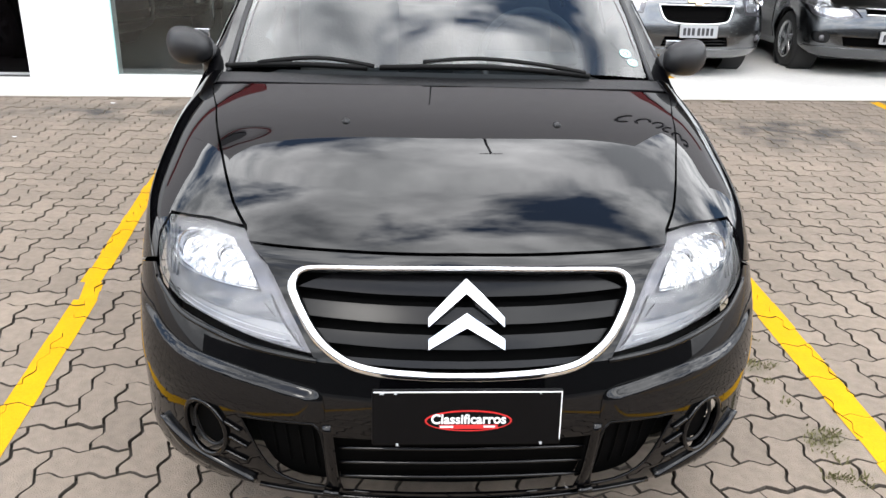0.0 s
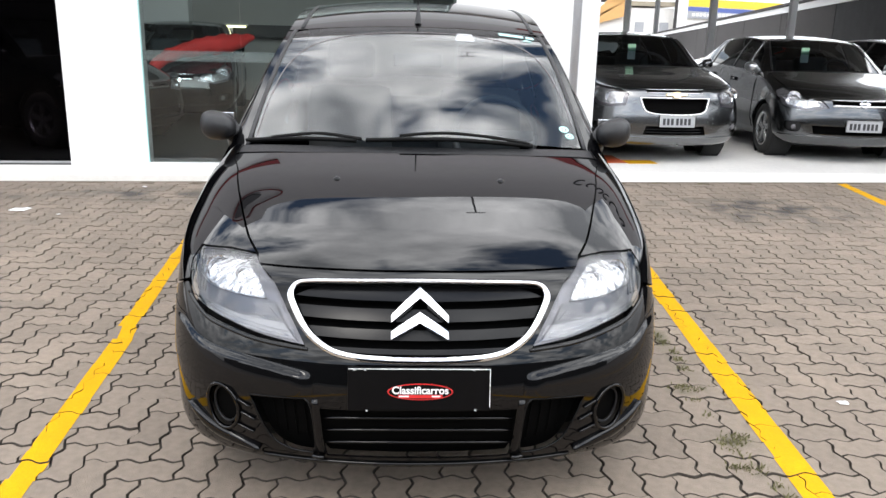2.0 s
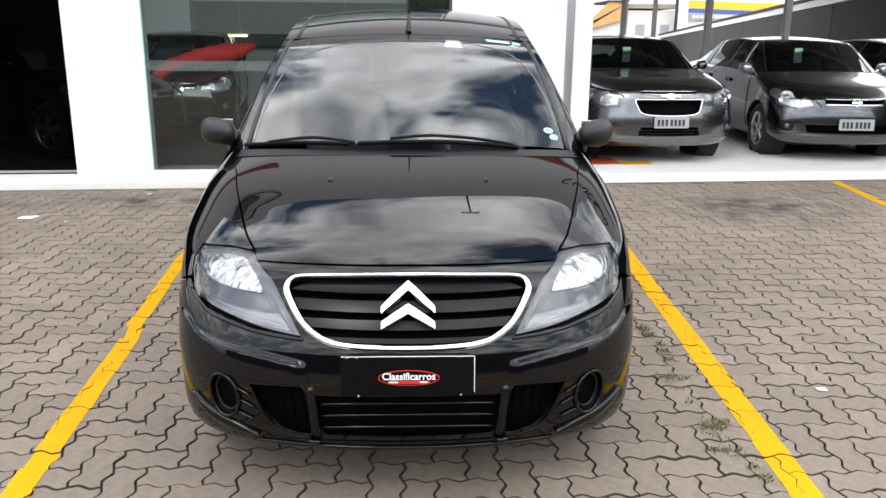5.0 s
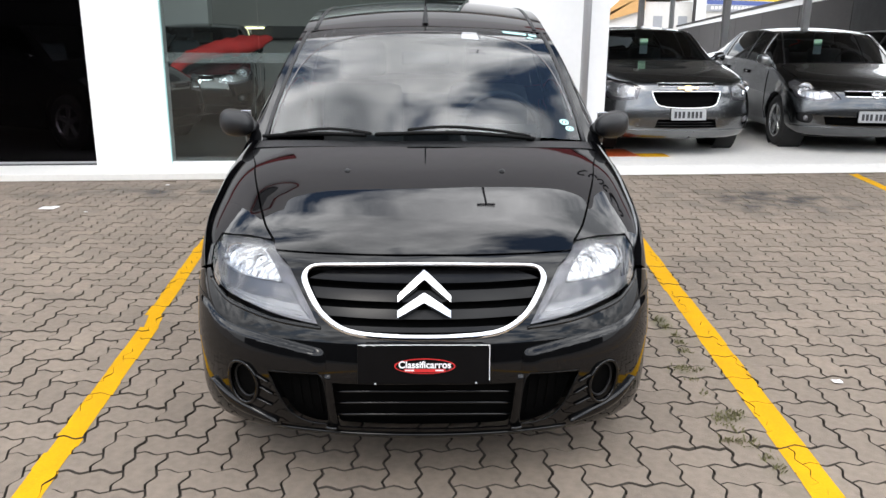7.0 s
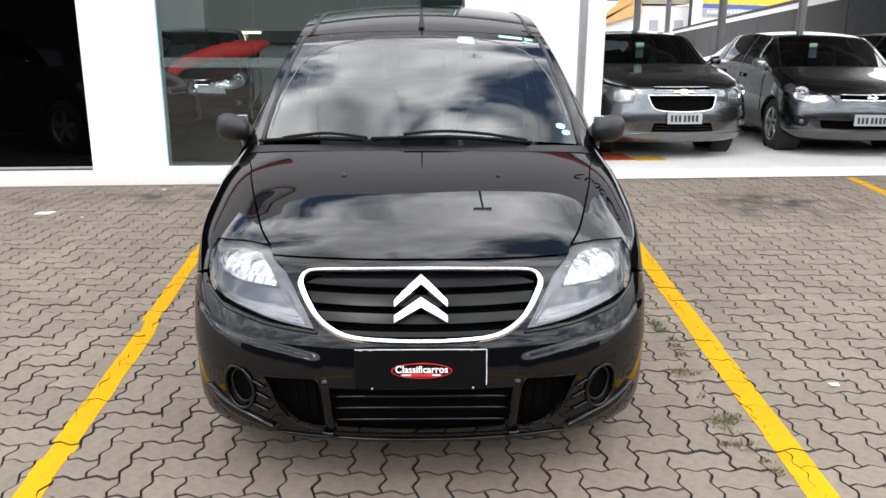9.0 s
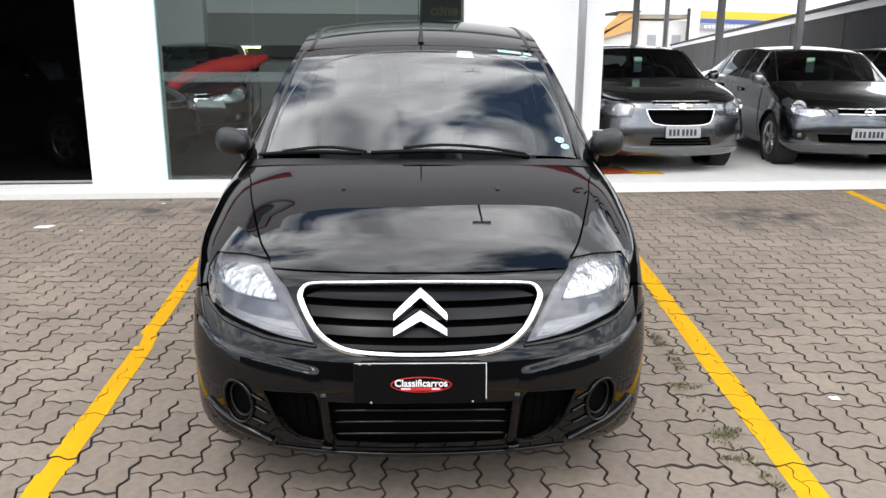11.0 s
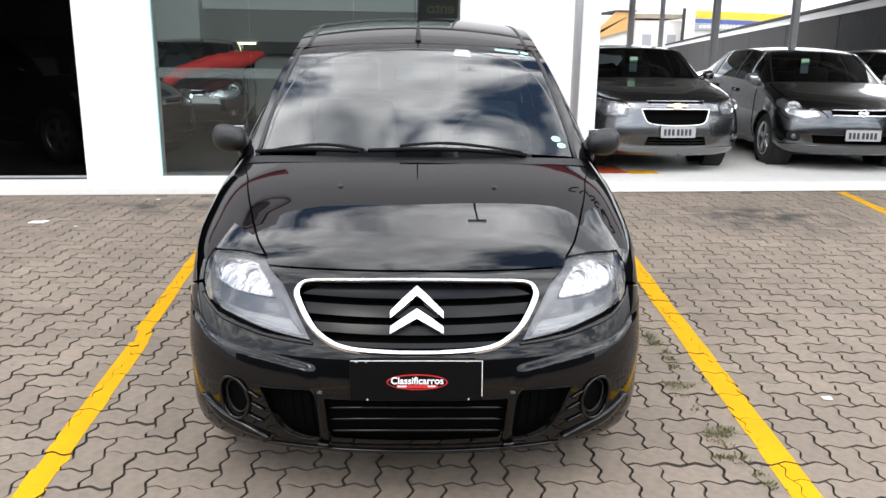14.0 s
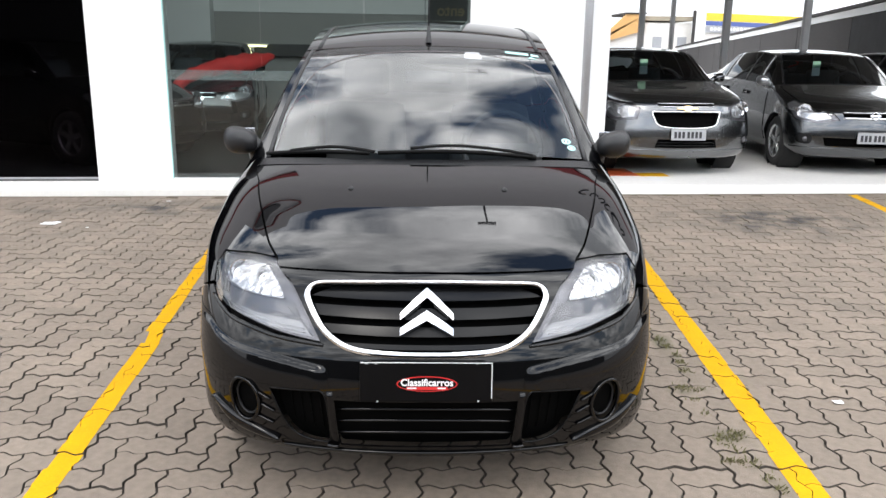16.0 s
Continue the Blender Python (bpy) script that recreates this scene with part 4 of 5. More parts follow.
def rounded_saloon(m, paint, label, front_detail=True):
    root = thing("saloon", m, label, "car", "cars in the open lot")
    sk = big_skin(.895, .83, 1.13, 1.95, 1.43, 4.55, .45)
    sp = saloon_spec(paint, "saloon")
    main = rounded([(-.29, 6.75), (-.29, 6.75), (0, 6.78), (.29, 6.75), (.29, 6.75), (.275, 6.1), (.22, 5.2), (0, 5.0), (-.22, 5.2), (-.275, 6.1)], 4)
    slot = [(-.235, 7.74), (.235, 7.74), (.235, 7.42), (-.235, 7.42)]
    low = rounded([(-.24, 3.6), (-.24, 3.6), (.24, 3.6), (.24, 3.6), (.27, 2.4), (.27, 2.4), (-.27, 2.4), (-.27, 2.4)], 2)
    fog = rounded([(.60, 3.7), (.78, 3.9), (.80, 2.9), (.62, 2.7)], 4)
    sp.update(holes=[main, slot, low, fog, mirror(fog)], front_axle=.90, rear_axle=3.58, wheel_r=.33, sill=.2, spokes=5, mirror_mat=paint, rear_mat=M_PANE)
    body = car_shell(root, sk, sp)
    F = sk.front
    g = patch("grille", main, F, M_MESH, root, (.08, .4), off=-.05, thick=0, label="black mesh grille with chrome frame")
    sweep("grille_frame", main, F, .016, .008, M_CHROME, g)
    patch("upper_slot", slot, F, M_MESH, root, (.1, .4), off=-.04, thick=0)
    bar = [(-.235, 7.34), (.235, 7.34), (.24, 6.92), (-.24, 6.92)]
    patch("grille_bar", bar, F, paint, g, (.08, .2), off=.008, thick=.02)
    for t in (7.37, 7.76):
        sweep("chrome_strip", [(a, t) for a in np.linspace(-.24, .24, 9)], F, .010, .006, M_CHROME, g, closed=False, off=.008)
    patch("emblem", rounded([(-.08, 7.24), (-.08, 7.24), (-.03, 7.24), (-.025, 7.44), (.025, 7.44), (.03, 7.24), (.08, 7.24), (.08, 7.24), (.08, 6.98), (.03, 6.98), (.025, 6.78), (-.025, 6.78), (-.03, 6.98), (-.08, 6.98)], 2), F, M_GOLD, g, (.05, .2), off=.022, thick=.012, label="gold emblem")
    lg = patch("lower_grille", low, F, M_MESH, root, (.08, .4), off=-.05, thick=0)
    for t in (2.7, 3.1):
        sweep("grille_bar", [(a, t) for a in np.linspace(-.27, .27, 9)], F, .012, .008, M_SLAT, lg, closed=False, off=-.02)
    for s in (1, -1):
        fl = patch("fog_recess", fog if s > 0 else mirror(fog), F, M_PLASTIC, root, (.08, .3), off=-.03, thick=0)
        p = F(s * .70, 3.3)
        part("fog_lamp", lathe([(.001, .03), (.035, .024), (.042, .0)], 18, Matrix.Translation(p + Vector((-s * .03, .035, 0))) @ pose(0, 0, 0, 90)), M_LAMP, fl, "", True)
    sweep("bumper_crease", [(a, 2.0) for a in np.linspace(-.95, .95, 25)], F, .02, .008, paint, body, closed=False)
    pp = F(0, 4.30)
    pale_plate(root, (0, pp.y - .02, pp.z), -4)
    price_paper(root, sk, -.09, .95)
    return root


def tall_hatch(m, paint, label, plate=True, group="cars in the open lot"):
    root = thing("family_hatchback", m, label, "car", group)
    sk = big_skin(.85, .80, 1.02, 1.85, 1.42, 4.25, .05, .06)
    sp = saloon_spec(paint, "hatch")
    main = rounded([(-.27, 7.2), (-.27, 7.2), (0, 7.26), (.27, 7.2), (.27, 7.2), (.26, 6.5), (.23, 6.15), (0, 6.05), (-.23, 6.15), (-.26, 6.5)], 4)
    low = rounded([(-.44, 3.7), (-.44, 3.7), (.44, 3.7), (.44, 3.7), (.42, 2.5), (.42, 2.5), (-.42, 2.5), (-.42, 2.5)], 2)
    fog = rounded([(.56, 3.9), (.74, 4.0), (.74, 2.9), (.58, 2.7)], 4)
    sp.update(bright=[(.36, 6.1), (.42, 7.1), (.52, 7.85), (.64, 8.4), (.78, 8.1), (.81, 7.2), (.72, 6.1), (.5, 5.72)], dishes=((.63, 7.1, .085), (.44, 6.4, .05)), holes=[main, low, fog, mirror(fog)], front_axle=.84, rear_axle=3.44, wheel_r=.31, sill=.19, spokes=5, mirror_mat=M_SATIN if paint is M_GREY2 else paint)
    body = car_shell(root, sk, sp)
    F = sk.front
    g = patch("grille", main, F, M_MESH, root, (.08, .4), off=-.04, thick=0, label="dark grille with chrome strips")
    for t, w in ((7.0, .012), (6.14, .024)):
        sweep("grille_bar", [(a, t + (.04 if t > 7 else -.02) * (1 - (a / .28) ** 2)) for a in np.linspace(-.26, .26, 13)], F, w, .012, M_CHROME, g, closed=False, off=.0)
    p = F(0, 6.55)
    em = Matrix.Translation(p + Vector((0, -.018, 0))) @ pose(0, 0, 0, 75)
    part("emblem", lathe([(.034, 0), (.042, .004), (.048, 0), (.042, -.004), (.034, 0)], 26, em), M_CHROME, g, "round chrome emblem", True)
    part("emblem_band", box(-.06, -.010, -.004, .06, .010, .006, em, .002), M_CHROME, g)
    patch("lower_grille", low, F, M_MESH, root, (.08, .4), off=-.05, thick=0)
    for s in (1, -1):
        fl = patch("fog_recess", fog if s > 0 else mirror(fog), F, M_PLASTIC, root, (.08, .3), off=-.03, thick=0)
        q = F(s * .64, 3.3)
        part("fog_lamp", lathe([(.001, .03), (.03, .024), (.036, .0)], 18, Matrix.Translation(q + Vector((-s * .03, .035, 0))) @ pose(0, 0, 0, 90)), M_LAMP, fl, "", True)
    sweep("bumper_crease", [(a, 2.1) for a in np.linspace(-.95, .95, 25)], F, .02, .008, paint, body, closed=False)
    if plate:
        pp = F(0, 3.85)
        pale_plate(root, (0, pp.y - .025, pp.z), -2)
        price_paper(root, sk, -.28, 1.15)
    return root


# ---- ground ----
M_JOINT = mat("joint_sand", (0.052, 0.042, 0.033), 0.95, vary=0.35, scale=14, bump=0.4)
M_PAVER = mat("concrete_paver", (0.202, 0.162, 0.126), 0.85, vary=0.26, scale=2.6, bump=0.6, bscale=220, per_object=0.10)
M_PAVERS = mat("concrete_pavers", (0.202, 0.162, 0.126), 0.85, vary=0.26, scale=2.6, bump=0.6, bscale=220, island=0.10)
M_YELLOW = mat("yellow_line_paint", (0.56, 0.29, 0.003), 0.75, spec=0.12, vary=0.14, scale=9, bump=0.3, bscale=180)
M_GRASS = mat("weed_green", (0.15, 0.14, 0.06), 0.8, vary=0.4, scale=30)
M_PAPER = mat("white_paper", (0.8, 0.8, 0.8), 0.7, vary=0.05)
M_CONC = mat("pale_concrete_floor", (0.66, 0.64, 0.61), 0.55, vary=0.10, scale=1.6, bump=0.15, bscale=90)
M_TILE = mat("pale_threshold", (0.74, 0.72, 0.68), 0.45, vary=0.06, scale=2.5)
M_WHITE = mat("white_cladding", (0.82, 0.82, 0.82), 0.45, vary=0.03, scale=1.5)
M_ASPH = mat("street_asphalt", (0.06, 0.06, 0.06), 0.9, vary=0.25, scale=3, bump=0.3)

# the joint colour turns paler towards the shop
nt = M_JOINT.node_tree
p = nt.nodes["Principled BSDF"]
src = p.inputs["Base Color"].links[0].from_socket
geo, sep, far = nt.nodes.new("ShaderNodeNewGeometry"), nt.nodes.new("ShaderNodeSeparateXYZ"), nt.nodes.new("ShaderNodeMapRange")
far.inputs["From Min"].default_value, far.inputs["From Max"].default_value = 1.2, 4.0
nt.links.new(geo.outputs["Position"], sep.inputs[0])
nt.links.new(sep.outputs["Y"], far.inputs["Value"])
paler = nt.nodes.new("ShaderNodeMix")
paler.data_type = "RGBA"
nt.links.new(far.outputs[0], paler.inputs["Factor"])
nt.links.new(src, paler.inputs[6])
paler.inputs[7].default_value = (0.17, 0.14, 0.11, 1)
nt.links.new(paler.outputs[2], p.inputs["Base Color"])

# stains of oil and dirt, mixed into the paver material at their places
for m in (M_PAVER, M_PAVERS):
    nt = m.node_tree
    p = nt.nodes["Principled BSDF"]
    src = p.inputs["Base Color"].links[0].from_socket
    geo = nt.nodes.new("ShaderNodeNewGeometry")
    ns = nt.nodes.new("ShaderNodeTexNoise")
    ns.inputs["Scale"].default_value, ns.inputs["Detail"].default_value = 3.5, 6.0
    nt.links.new(geo.outputs["Position"], ns.inputs["Vector"])
    OIL, MOSS = (0.035, 0.033, 0.03, 1), (0.075, 0.07, 0.036, 1)
    for x, y, rx, ry, dark, tone in ((3.1, 4.65, 1.15, .90, .65, OIL), (-2.3, 4.95, .8, .45, .60, OIL), (-3.2, 4.9, .7, .4, .5, OIL), (-3.1, 3.9, .5, .25, .35, OIL), (2.0, 2.4, 1.3, 1.0, .15, OIL),
                                     (1.19, .57, .13, .08, .7, MOSS), (1.18, 1.0, .13, .08, .7, MOSS), (1.22, 1.6, .07, .7, .6, MOSS), (1.17, .36, .15, .07, .6, MOSS), (1.24, .1, .09, .2, .5, MOSS)):
        sub = nt.nodes.new("ShaderNodeVectorMath")
        sub.operation = "SUBTRACT"
        sub.inputs[1].default_value = (x, y, 0)
        nt.links.new(geo.outputs["Position"], sub.inputs[0])
        div = nt.nodes.new("ShaderNodeVectorMath")
        div.operation = "DIVIDE"
        div.inputs[1].default_value = (rx, ry, 1)
        nt.links.new(sub.outputs[0], div.inputs[0])
        ln = nt.nodes.new("ShaderNodeVectorMath")
        ln.operation = "LENGTH"
        nt.links.new(div.outputs[0], ln.inputs[0])
        mr = nt.nodes.new("ShaderNodeMapRange")
        mr.inputs["From Min"].default_value, mr.inputs["From Max"].default_value = 1.0, 0.1
        mr.inputs["To Min"].default_value, mr.inputs["To Max"].default_value = 0.0, dark * 2
        nt.links.new(ln.outputs["Value"], mr.inputs["Value"])
        mul = nt.nodes.new("ShaderNodeMath")
        mul.operation, mul.use_clamp = "MULTIPLY", True
        thr = nt.nodes.new("ShaderNodeMapRange")
        thr.inputs["From Min"].default_value, thr.inputs["From Max"].default_value = 0.42, 0.66
        nt.links.new(ns.outputs["Fac"], thr.inputs["Value"])
        nt.links.new(mr.outputs[0], mul.inputs[0])
        nt.links.new(thr.outputs[0], mul.inputs[1])
        mx = nt.nodes.new("ShaderNodeMix")
        mx.data_type = "RGBA"
        nt.links.new(mul.outputs[0], mx.inputs["Factor"])
        nt.links.new(src, mx.inputs[6])
        mx.inputs[7].default_value = tone
        src = mx.outputs[2]
    nt.links.new(src, p.inputs["Base Color"])

M_OPP = mat("dark_reflection_block", (0.05, 0.05, 0.048), 0.9, vary=0.35, scale=0.25)
M_PLAIN = mat("distant_paving", (0.15, 0.128, 0.11), 0.9, vary=0.2, scale=2)
KERB_Y, KERB_TURN = 5.72, 4.2                         # the shop's front line, turned a little against the bays
B = pose(0, KERB_Y, 0, 0, 0, KERB_TURN)
kerb_at = lambda x: KERB_Y + x * math.tan(radians(KERB_TURN))

ground = part("ground", box(-150, -150, -0.5, 150, 150, -0.028), M_PLAIN)
tagged(ground, "sandy bed of the paved forecourt and street", "ground", kind="structure")
bed = part("paver_bed", box(-7.2, -6.15, -0.1, 7.8, 6.2, -0.018), M_JOINT)
tagged(bed, "dark sandy joint bed under the pavers", "ground", kind="structure")
# unseen block added behind the camera, so that paint and glass reflect dark
opposite = part("unseen_street_block", box(-70, -30.0, -0.1, 70, -26.0, 8.5), M_OPP)
tagged(opposite, "unseen dark block across the street, added to darken reflections", "wall", kind="structure")
street = part("road", box(-150, -22, -0.1, 150, -9.0, -0.02), M_ASPH)
tagged(street, "grey asphalt street", "road", kind="structure")

# herringbone of wavy-edged concrete pavers
UX, UY = 0.112, 0.1195
ORIGIN = Vector((0.095, 0.070, 0))
TWIST = Matrix.Rotation(radians(0.6), 4, "Z")


def wavy(p, q):
    """The stepped edge between two lattice points, the same from either side."""
    back = (q < p)
    a, b = (q, p) if back else (p, q)
    dx, dy = b[0] - a[0], b[1] - a[1]
    pts = []
    for f, o in ((0.0, 0.0), (0.27, 0.10), (0.40, 0.06), (0.60, -0.06), (0.73, -0.10)):
        pts.append((a[0] + dx * f - dy * o, a[1] + dy * f + dx * o))
    pts.append((float(b[0]), float(b[1])))
    if back:
        pts.reverse()
    return pts[:-1]


def paver_loop(cells):
    """Outline of a block of two lattice cells, counter-clockwise."""
    (x0, y0), (x1, y1) = cells
    if y0 == y1:
        corners = [(x0, y0), (x0 + 1, y0), (x0 + 2, y0), (x0 + 2, y0 + 1), (x0 + 1, y0 + 1), (x0, y0 + 1)]
    else:
        corners = [(x0, y0), (x0 + 1, y0), (x0 + 1, y0 + 1), (x0 + 1, y0 + 2), (x0, y0 + 2), (x0, y0 + 1)]
    out = []
    for i, c in enumerate(corners):
        out += wavy(c, corners[(i + 1) % 6])
    return out


def shrink(loop, d):
    n, out = len(loop), []
    for i in range(n):
        a, b, c = Vector(loop[i - 1]), Vector(loop[i]), Vector(loop[(i + 1) % n])
        n1, n2 = (b - a).normalized(), (c - b).normalized()
        m = Vector((-(n1.y + n2.y), n1.x + n2.x))
        m = m / max(m.length, 1e-6)
        k = max(m.dot(Vector((-n1.y, n1.x))), 0.5)
        out.append(b + m * (d / k))
    return out


def paver_places():
    """Blocks of the herringbone inside the forecourt, by lattice cells."""
    X0, X1, Y0, Y1 = -72, 78, -58, 62
    for j in range(Y0, Y1):
        for i in range(X0, X1):
            k = (i + j) % 4
            if k == 0:
                yield ((i, j), (i + 1, j))
            elif k == 2:
                yield ((i, j), (i, j + 1))


def to_ground(v):
    return TWIST @ (ORIGIN + Vector((v[0] * UX, v[1] * UY, 0)))


def clip(poly, nx, ny, c):
    out = []
    for i in range(len(poly)):
        a, b = poly[i - 1], poly[i]
        da, db = a[0] * nx + a[1] * ny - c, b[0] * nx + b[1] * ny - c
        if (da >= 0) != (db >= 0):
            f = da / (da - db)
            out.append((a[0] + (b[0] - a[0]) * f, a[1] + (b[1] - a[1]) * f))
        if db >= 0:
            out.append((b[0], b[1]))
    return out


# painted lines: x at y0, x at y1, from y0 to y1, half width
LINES = [("line_a", -1.290, 0.157, -1.390, 1.55, .047, -4.0, 1.53), ("line_a", -1.378, 1.53, -1.414, 1.72, .034, 1.53, 1.70), ("line_a", -1.410, 1.55, -1.555, 3.3, .042, 1.70, 5.60), ("line_b", 1.328, 0.153, 1.490, 2.79, .055, -4.0, 5.78), ("line_c", 4.40, 5.09, 4.50, 5.95, .050, -4.0, 6.02)]
paint_bm = {}
rng = random.Random(4)
paver_data, near_list, rest_v, rest_f, rest_m = {}, [], [], [], []
for cells in paver_places():
    mid = to_ground(((cells[0][0] + cells[1][0] + 1) / 2, (cells[0][1] + cells[1][1] + 1) / 2))
    if mid.y > kerb_at(mid.x) - 0.03 or mid.x < -7 or mid.x > 7.6 or mid.y < -6.0:
        continue
    loop = shrink([(a * UX, b * UY) for a, b in paver_loop(((0, 0), (cells[1][0] - cells[0][0], cells[1][1] - cells[0][1])))], 0.0036)
    whole = shrink([(a * UX, b * UY) for a, b in paver_loop(((0, 0), (cells[1][0] - cells[0][0], cells[1][1] - cells[0][1])))], 0.0009)
    base = to_ground(cells[0])
    dz, tx, ty = rng.uniform(-0.0022, 0.0016), rng.uniform(-0.012, 0.012), rng.uniform(-0.012, 0.012)
    flat = cells[0][1] == cells[1][1]
    place = Matrix.Translation((base.x, base.y, dz)) @ TWIST.to_3x3().to_4x4() @ Euler((tx, ty, rng.uniform(-0.008, 0.008))).to_matrix().to_4x4()
    n = len(loop)
    inner = shrink(loop, 0.0010)
    verts = [Vector((p[0], p[1], 0)) for p in inner] + [Vector((p[0], p[1], -0.002)) for p in loop] + [Vector((p[0], p[1], -0.06)) for p in loop]
    faces = [tuple(range(n))] + [(i, n + i, n + (i + 1) % n, (i + 1) % n) for i in range(n)] + [(n + i, 2 * n + i, 2 * n + (i + 1) % n, n + (i + 1) % n) for i in range(n)]
    if -1.9 < mid.x < 1.9 and -1.0 < mid.y < 0.95 and len(near_list) < 300 and not (abs(mid.x) < 0.7 and mid.y > 0.25):
        if flat not in paver_data:
            me = bpy.data.meshes.new("paver")
            me.from_pydata(verts, [], faces)
            me.materials.append(M_PAVER)
            me.materials.append(M_JOINT)
            me.polygons.foreach_set("material_index", [0] + [1] * (2 * n))
            paver_data[flat] = me
        near_list.append((flat, place))
    else:
        k0 = len(rest_v)
        rest_v += [place @ v for v in verts]
        rest_f += [tuple(k0 + i for i in f) for f in faces]
        rest_m += [0] + [1] * (2 * n)
    # the paint lies on the blocks
    for name, xa, ya, xb, yb, hw, y_lo, y_hi in LINES:
        sl = (xb - xa) / (yb - ya)
        if abs(mid.x - (xa + sl * (mid.y - ya))) > 0.3 or not (y_lo - .2 < mid.y < y_hi + .2):
            continue
        top = [place @ Vector((q[0], q[1], 0)) for q in whole]
        poly = [(v.x, v.y) for v in top]
        c = xa - sl * ya
        wob = rng.uniform(-0.004, 0.004)
        poly = clip(poly, 1, -sl, c - hw + wob)
        poly = clip(poly, -1, sl, -(c + hw + wob)) if poly else poly
        poly = clip(poly, 0, 1, y_lo) if poly else poly
        poly = clip(poly, 0, -1, -y_hi) if poly else poly
        if len(poly) > 2:
            bm = paint_bm.setdefault(name, bmesh.new())
            z = dz + 0.0018
            zz = [z + (tx * (q[1] - base.y) - ty * (q[0] - base.x)) for q in poly]
            up = [bm.verts.new((q[0], q[1], h)) for q, h in zip(poly, zz)]
            try:
                bm.faces.new(up)
            except ValueError:
                pass
paving = thing("pavement", Matrix.Identity(4), "grey-brown wavy-edged concrete pavers in herringbone, dusty with oil stains", "paving", kind="structure")
for flat, place in near_list:
    ob = new("paver", paver_data[flat])
    ob.parent = paving
    ob.matrix_local = place
me = bpy.data.meshes.new("pavers")
me.from_pydata(rest_v, [], rest_f)
me.materials.append(M_PAVERS)
me.materials.append(M_JOINT)
me.polygons.foreach_set("material_index", rest_m)
rest = new("pavers", me)
rest.parent = paving
tagged(rest, kind="stuff")
for name, bm in paint_bm.items():
    ln = part("painted_line", bm, M_YELLOW)
    tagged(ln, "worn yellow parking bay line painted on the pavers", "road marking", "bay lines", "structure")

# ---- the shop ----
# near-black colour carries the gloom of the unlit garage
M_GLOOM = mat("garage_gloom", (0.018, 0.018, 0.02), 0.8, vary=0.2)
M_SHOPWALL = mat("grey_shop_wall", (0.33, 0.325, 0.31), 0.8, vary=0.08, scale=1)
M_SHOPFLOOR = mat("shop_floor", (0.035, 0.035, 0.034), 0.3, vary=0.15, scale=2)
M_FASCIA = mat("grey_fascia", (0.68, 0.65, 0.66), 0.55, vary=0.06, scale=0.6)
M_DRED = mat("dark_red_sign", (0.28, 0.008, 0.01), 0.5, vary=0.1)
M_POLE = mat("grey_pole_paint", (0.36, 0.36, 0.37), 0.45, 0.3, vary=0.1, scale=6)
M_STEEL = mat("painted_steel", (0.52, 0.52, 0.52), 0.45, 0.3, vary=0.1, scale=6)
M_SIGN = mat("dark_sign", (0.022, 0.018, 0.016), 0.5, vary=0.15)
M_GILT = mat("gilt_letters", (0.13, 0.09, 0.04), 0.5, vary=0.1)
M_TUBE = glow("lamp_tube", (1.0, 0.86, 0.45), 6.0)
M_FROST = glass("frosted_film", (0.82, 0.84, 0.84), 0.0, 1.5)
nt = M_FROST.node_tree
film, veil = nt.nodes.new("ShaderNodeMixShader"), nt.nodes.new("ShaderNodeBsdfDiffuse")
film.inputs[0].default_value = 0.12
veil.inputs["Color"].default_value = (0.8, 0.8, 0.8, 1)
nt.links.new(nt.nodes["Mix Shader"].outputs[0], film.inputs[1])
nt.links.new(veil.outputs[0], film.inputs[2])
nt.links.new(film.outputs[0], nt.nodes["Material Output"].inputs["Surface"])

slab_bm = box(-14, 0.0, -0.3, 18, 34, 0.06, None)
for v in slab_bm.verts:
    if v.co.y < 0.1 and v.co.z > 0:
        v.co.y = 0.22
slab_bm.verts.ensure_lookup_table()
toe = [v for v in slab_bm.verts if v.co.y < 0.1]
for v in toe:
    v.co.z = 0.004
low_v = {v: slab_bm.verts.new((v.co.x, 0.0, -0.3)) for v in toe}
for f in [f for f in slab_bm.faces if any(v in low_v for v in f.verts) and all(v.co.z < 0.01 for v in f.verts)]:
    vs = [low_v.get(v, v) for v in f.verts]
    slab_bm.faces.remove(f)
    slab_bm.faces.new(vs)
slab_bm.faces.new((toe[0], toe[1], low_v[toe[1]], low_v[toe[0]]))
bmesh.ops.recalc_face_normals(slab_bm, faces=slab_bm.faces[:])
bmesh.ops.transform(slab_bm, matrix=B, verts=slab_bm.verts[:])
slab = part("floor", slab_bm, M_CONC)
tagged(slab, "pale concrete floor of the shop and open lot", "floor", kind="structure")
sill = part("threshold", box(-14, -0.012, -0.05, 2.0, 0.52, 0.066, B, 0.006), M_TILE)
tagged(sill, "pale stone step along the shop front", "step", kind="structure")
kerb_joint = part("kerb_joint", add_box(box(-14, -.055, -.03, 2.0, -.014, .004, B), 2.0, -.045, -.03, 18, -.002, .004, B), M_JOINT)
tagged(kerb_joint, "dark mortar joint along the step's foot", "joint", kind="structure")
FV = 0.55                                             # depth of the shop front behind the step's edge


def wall(name, u0, v0, z0, u1, v1, z1, material, label, bevel=0.004):
    ob = part(name, box(u0, v0, z0, u1, v1, z1, B, bevel), material)
    return tagged(ob, label, "wall", kind="structure")


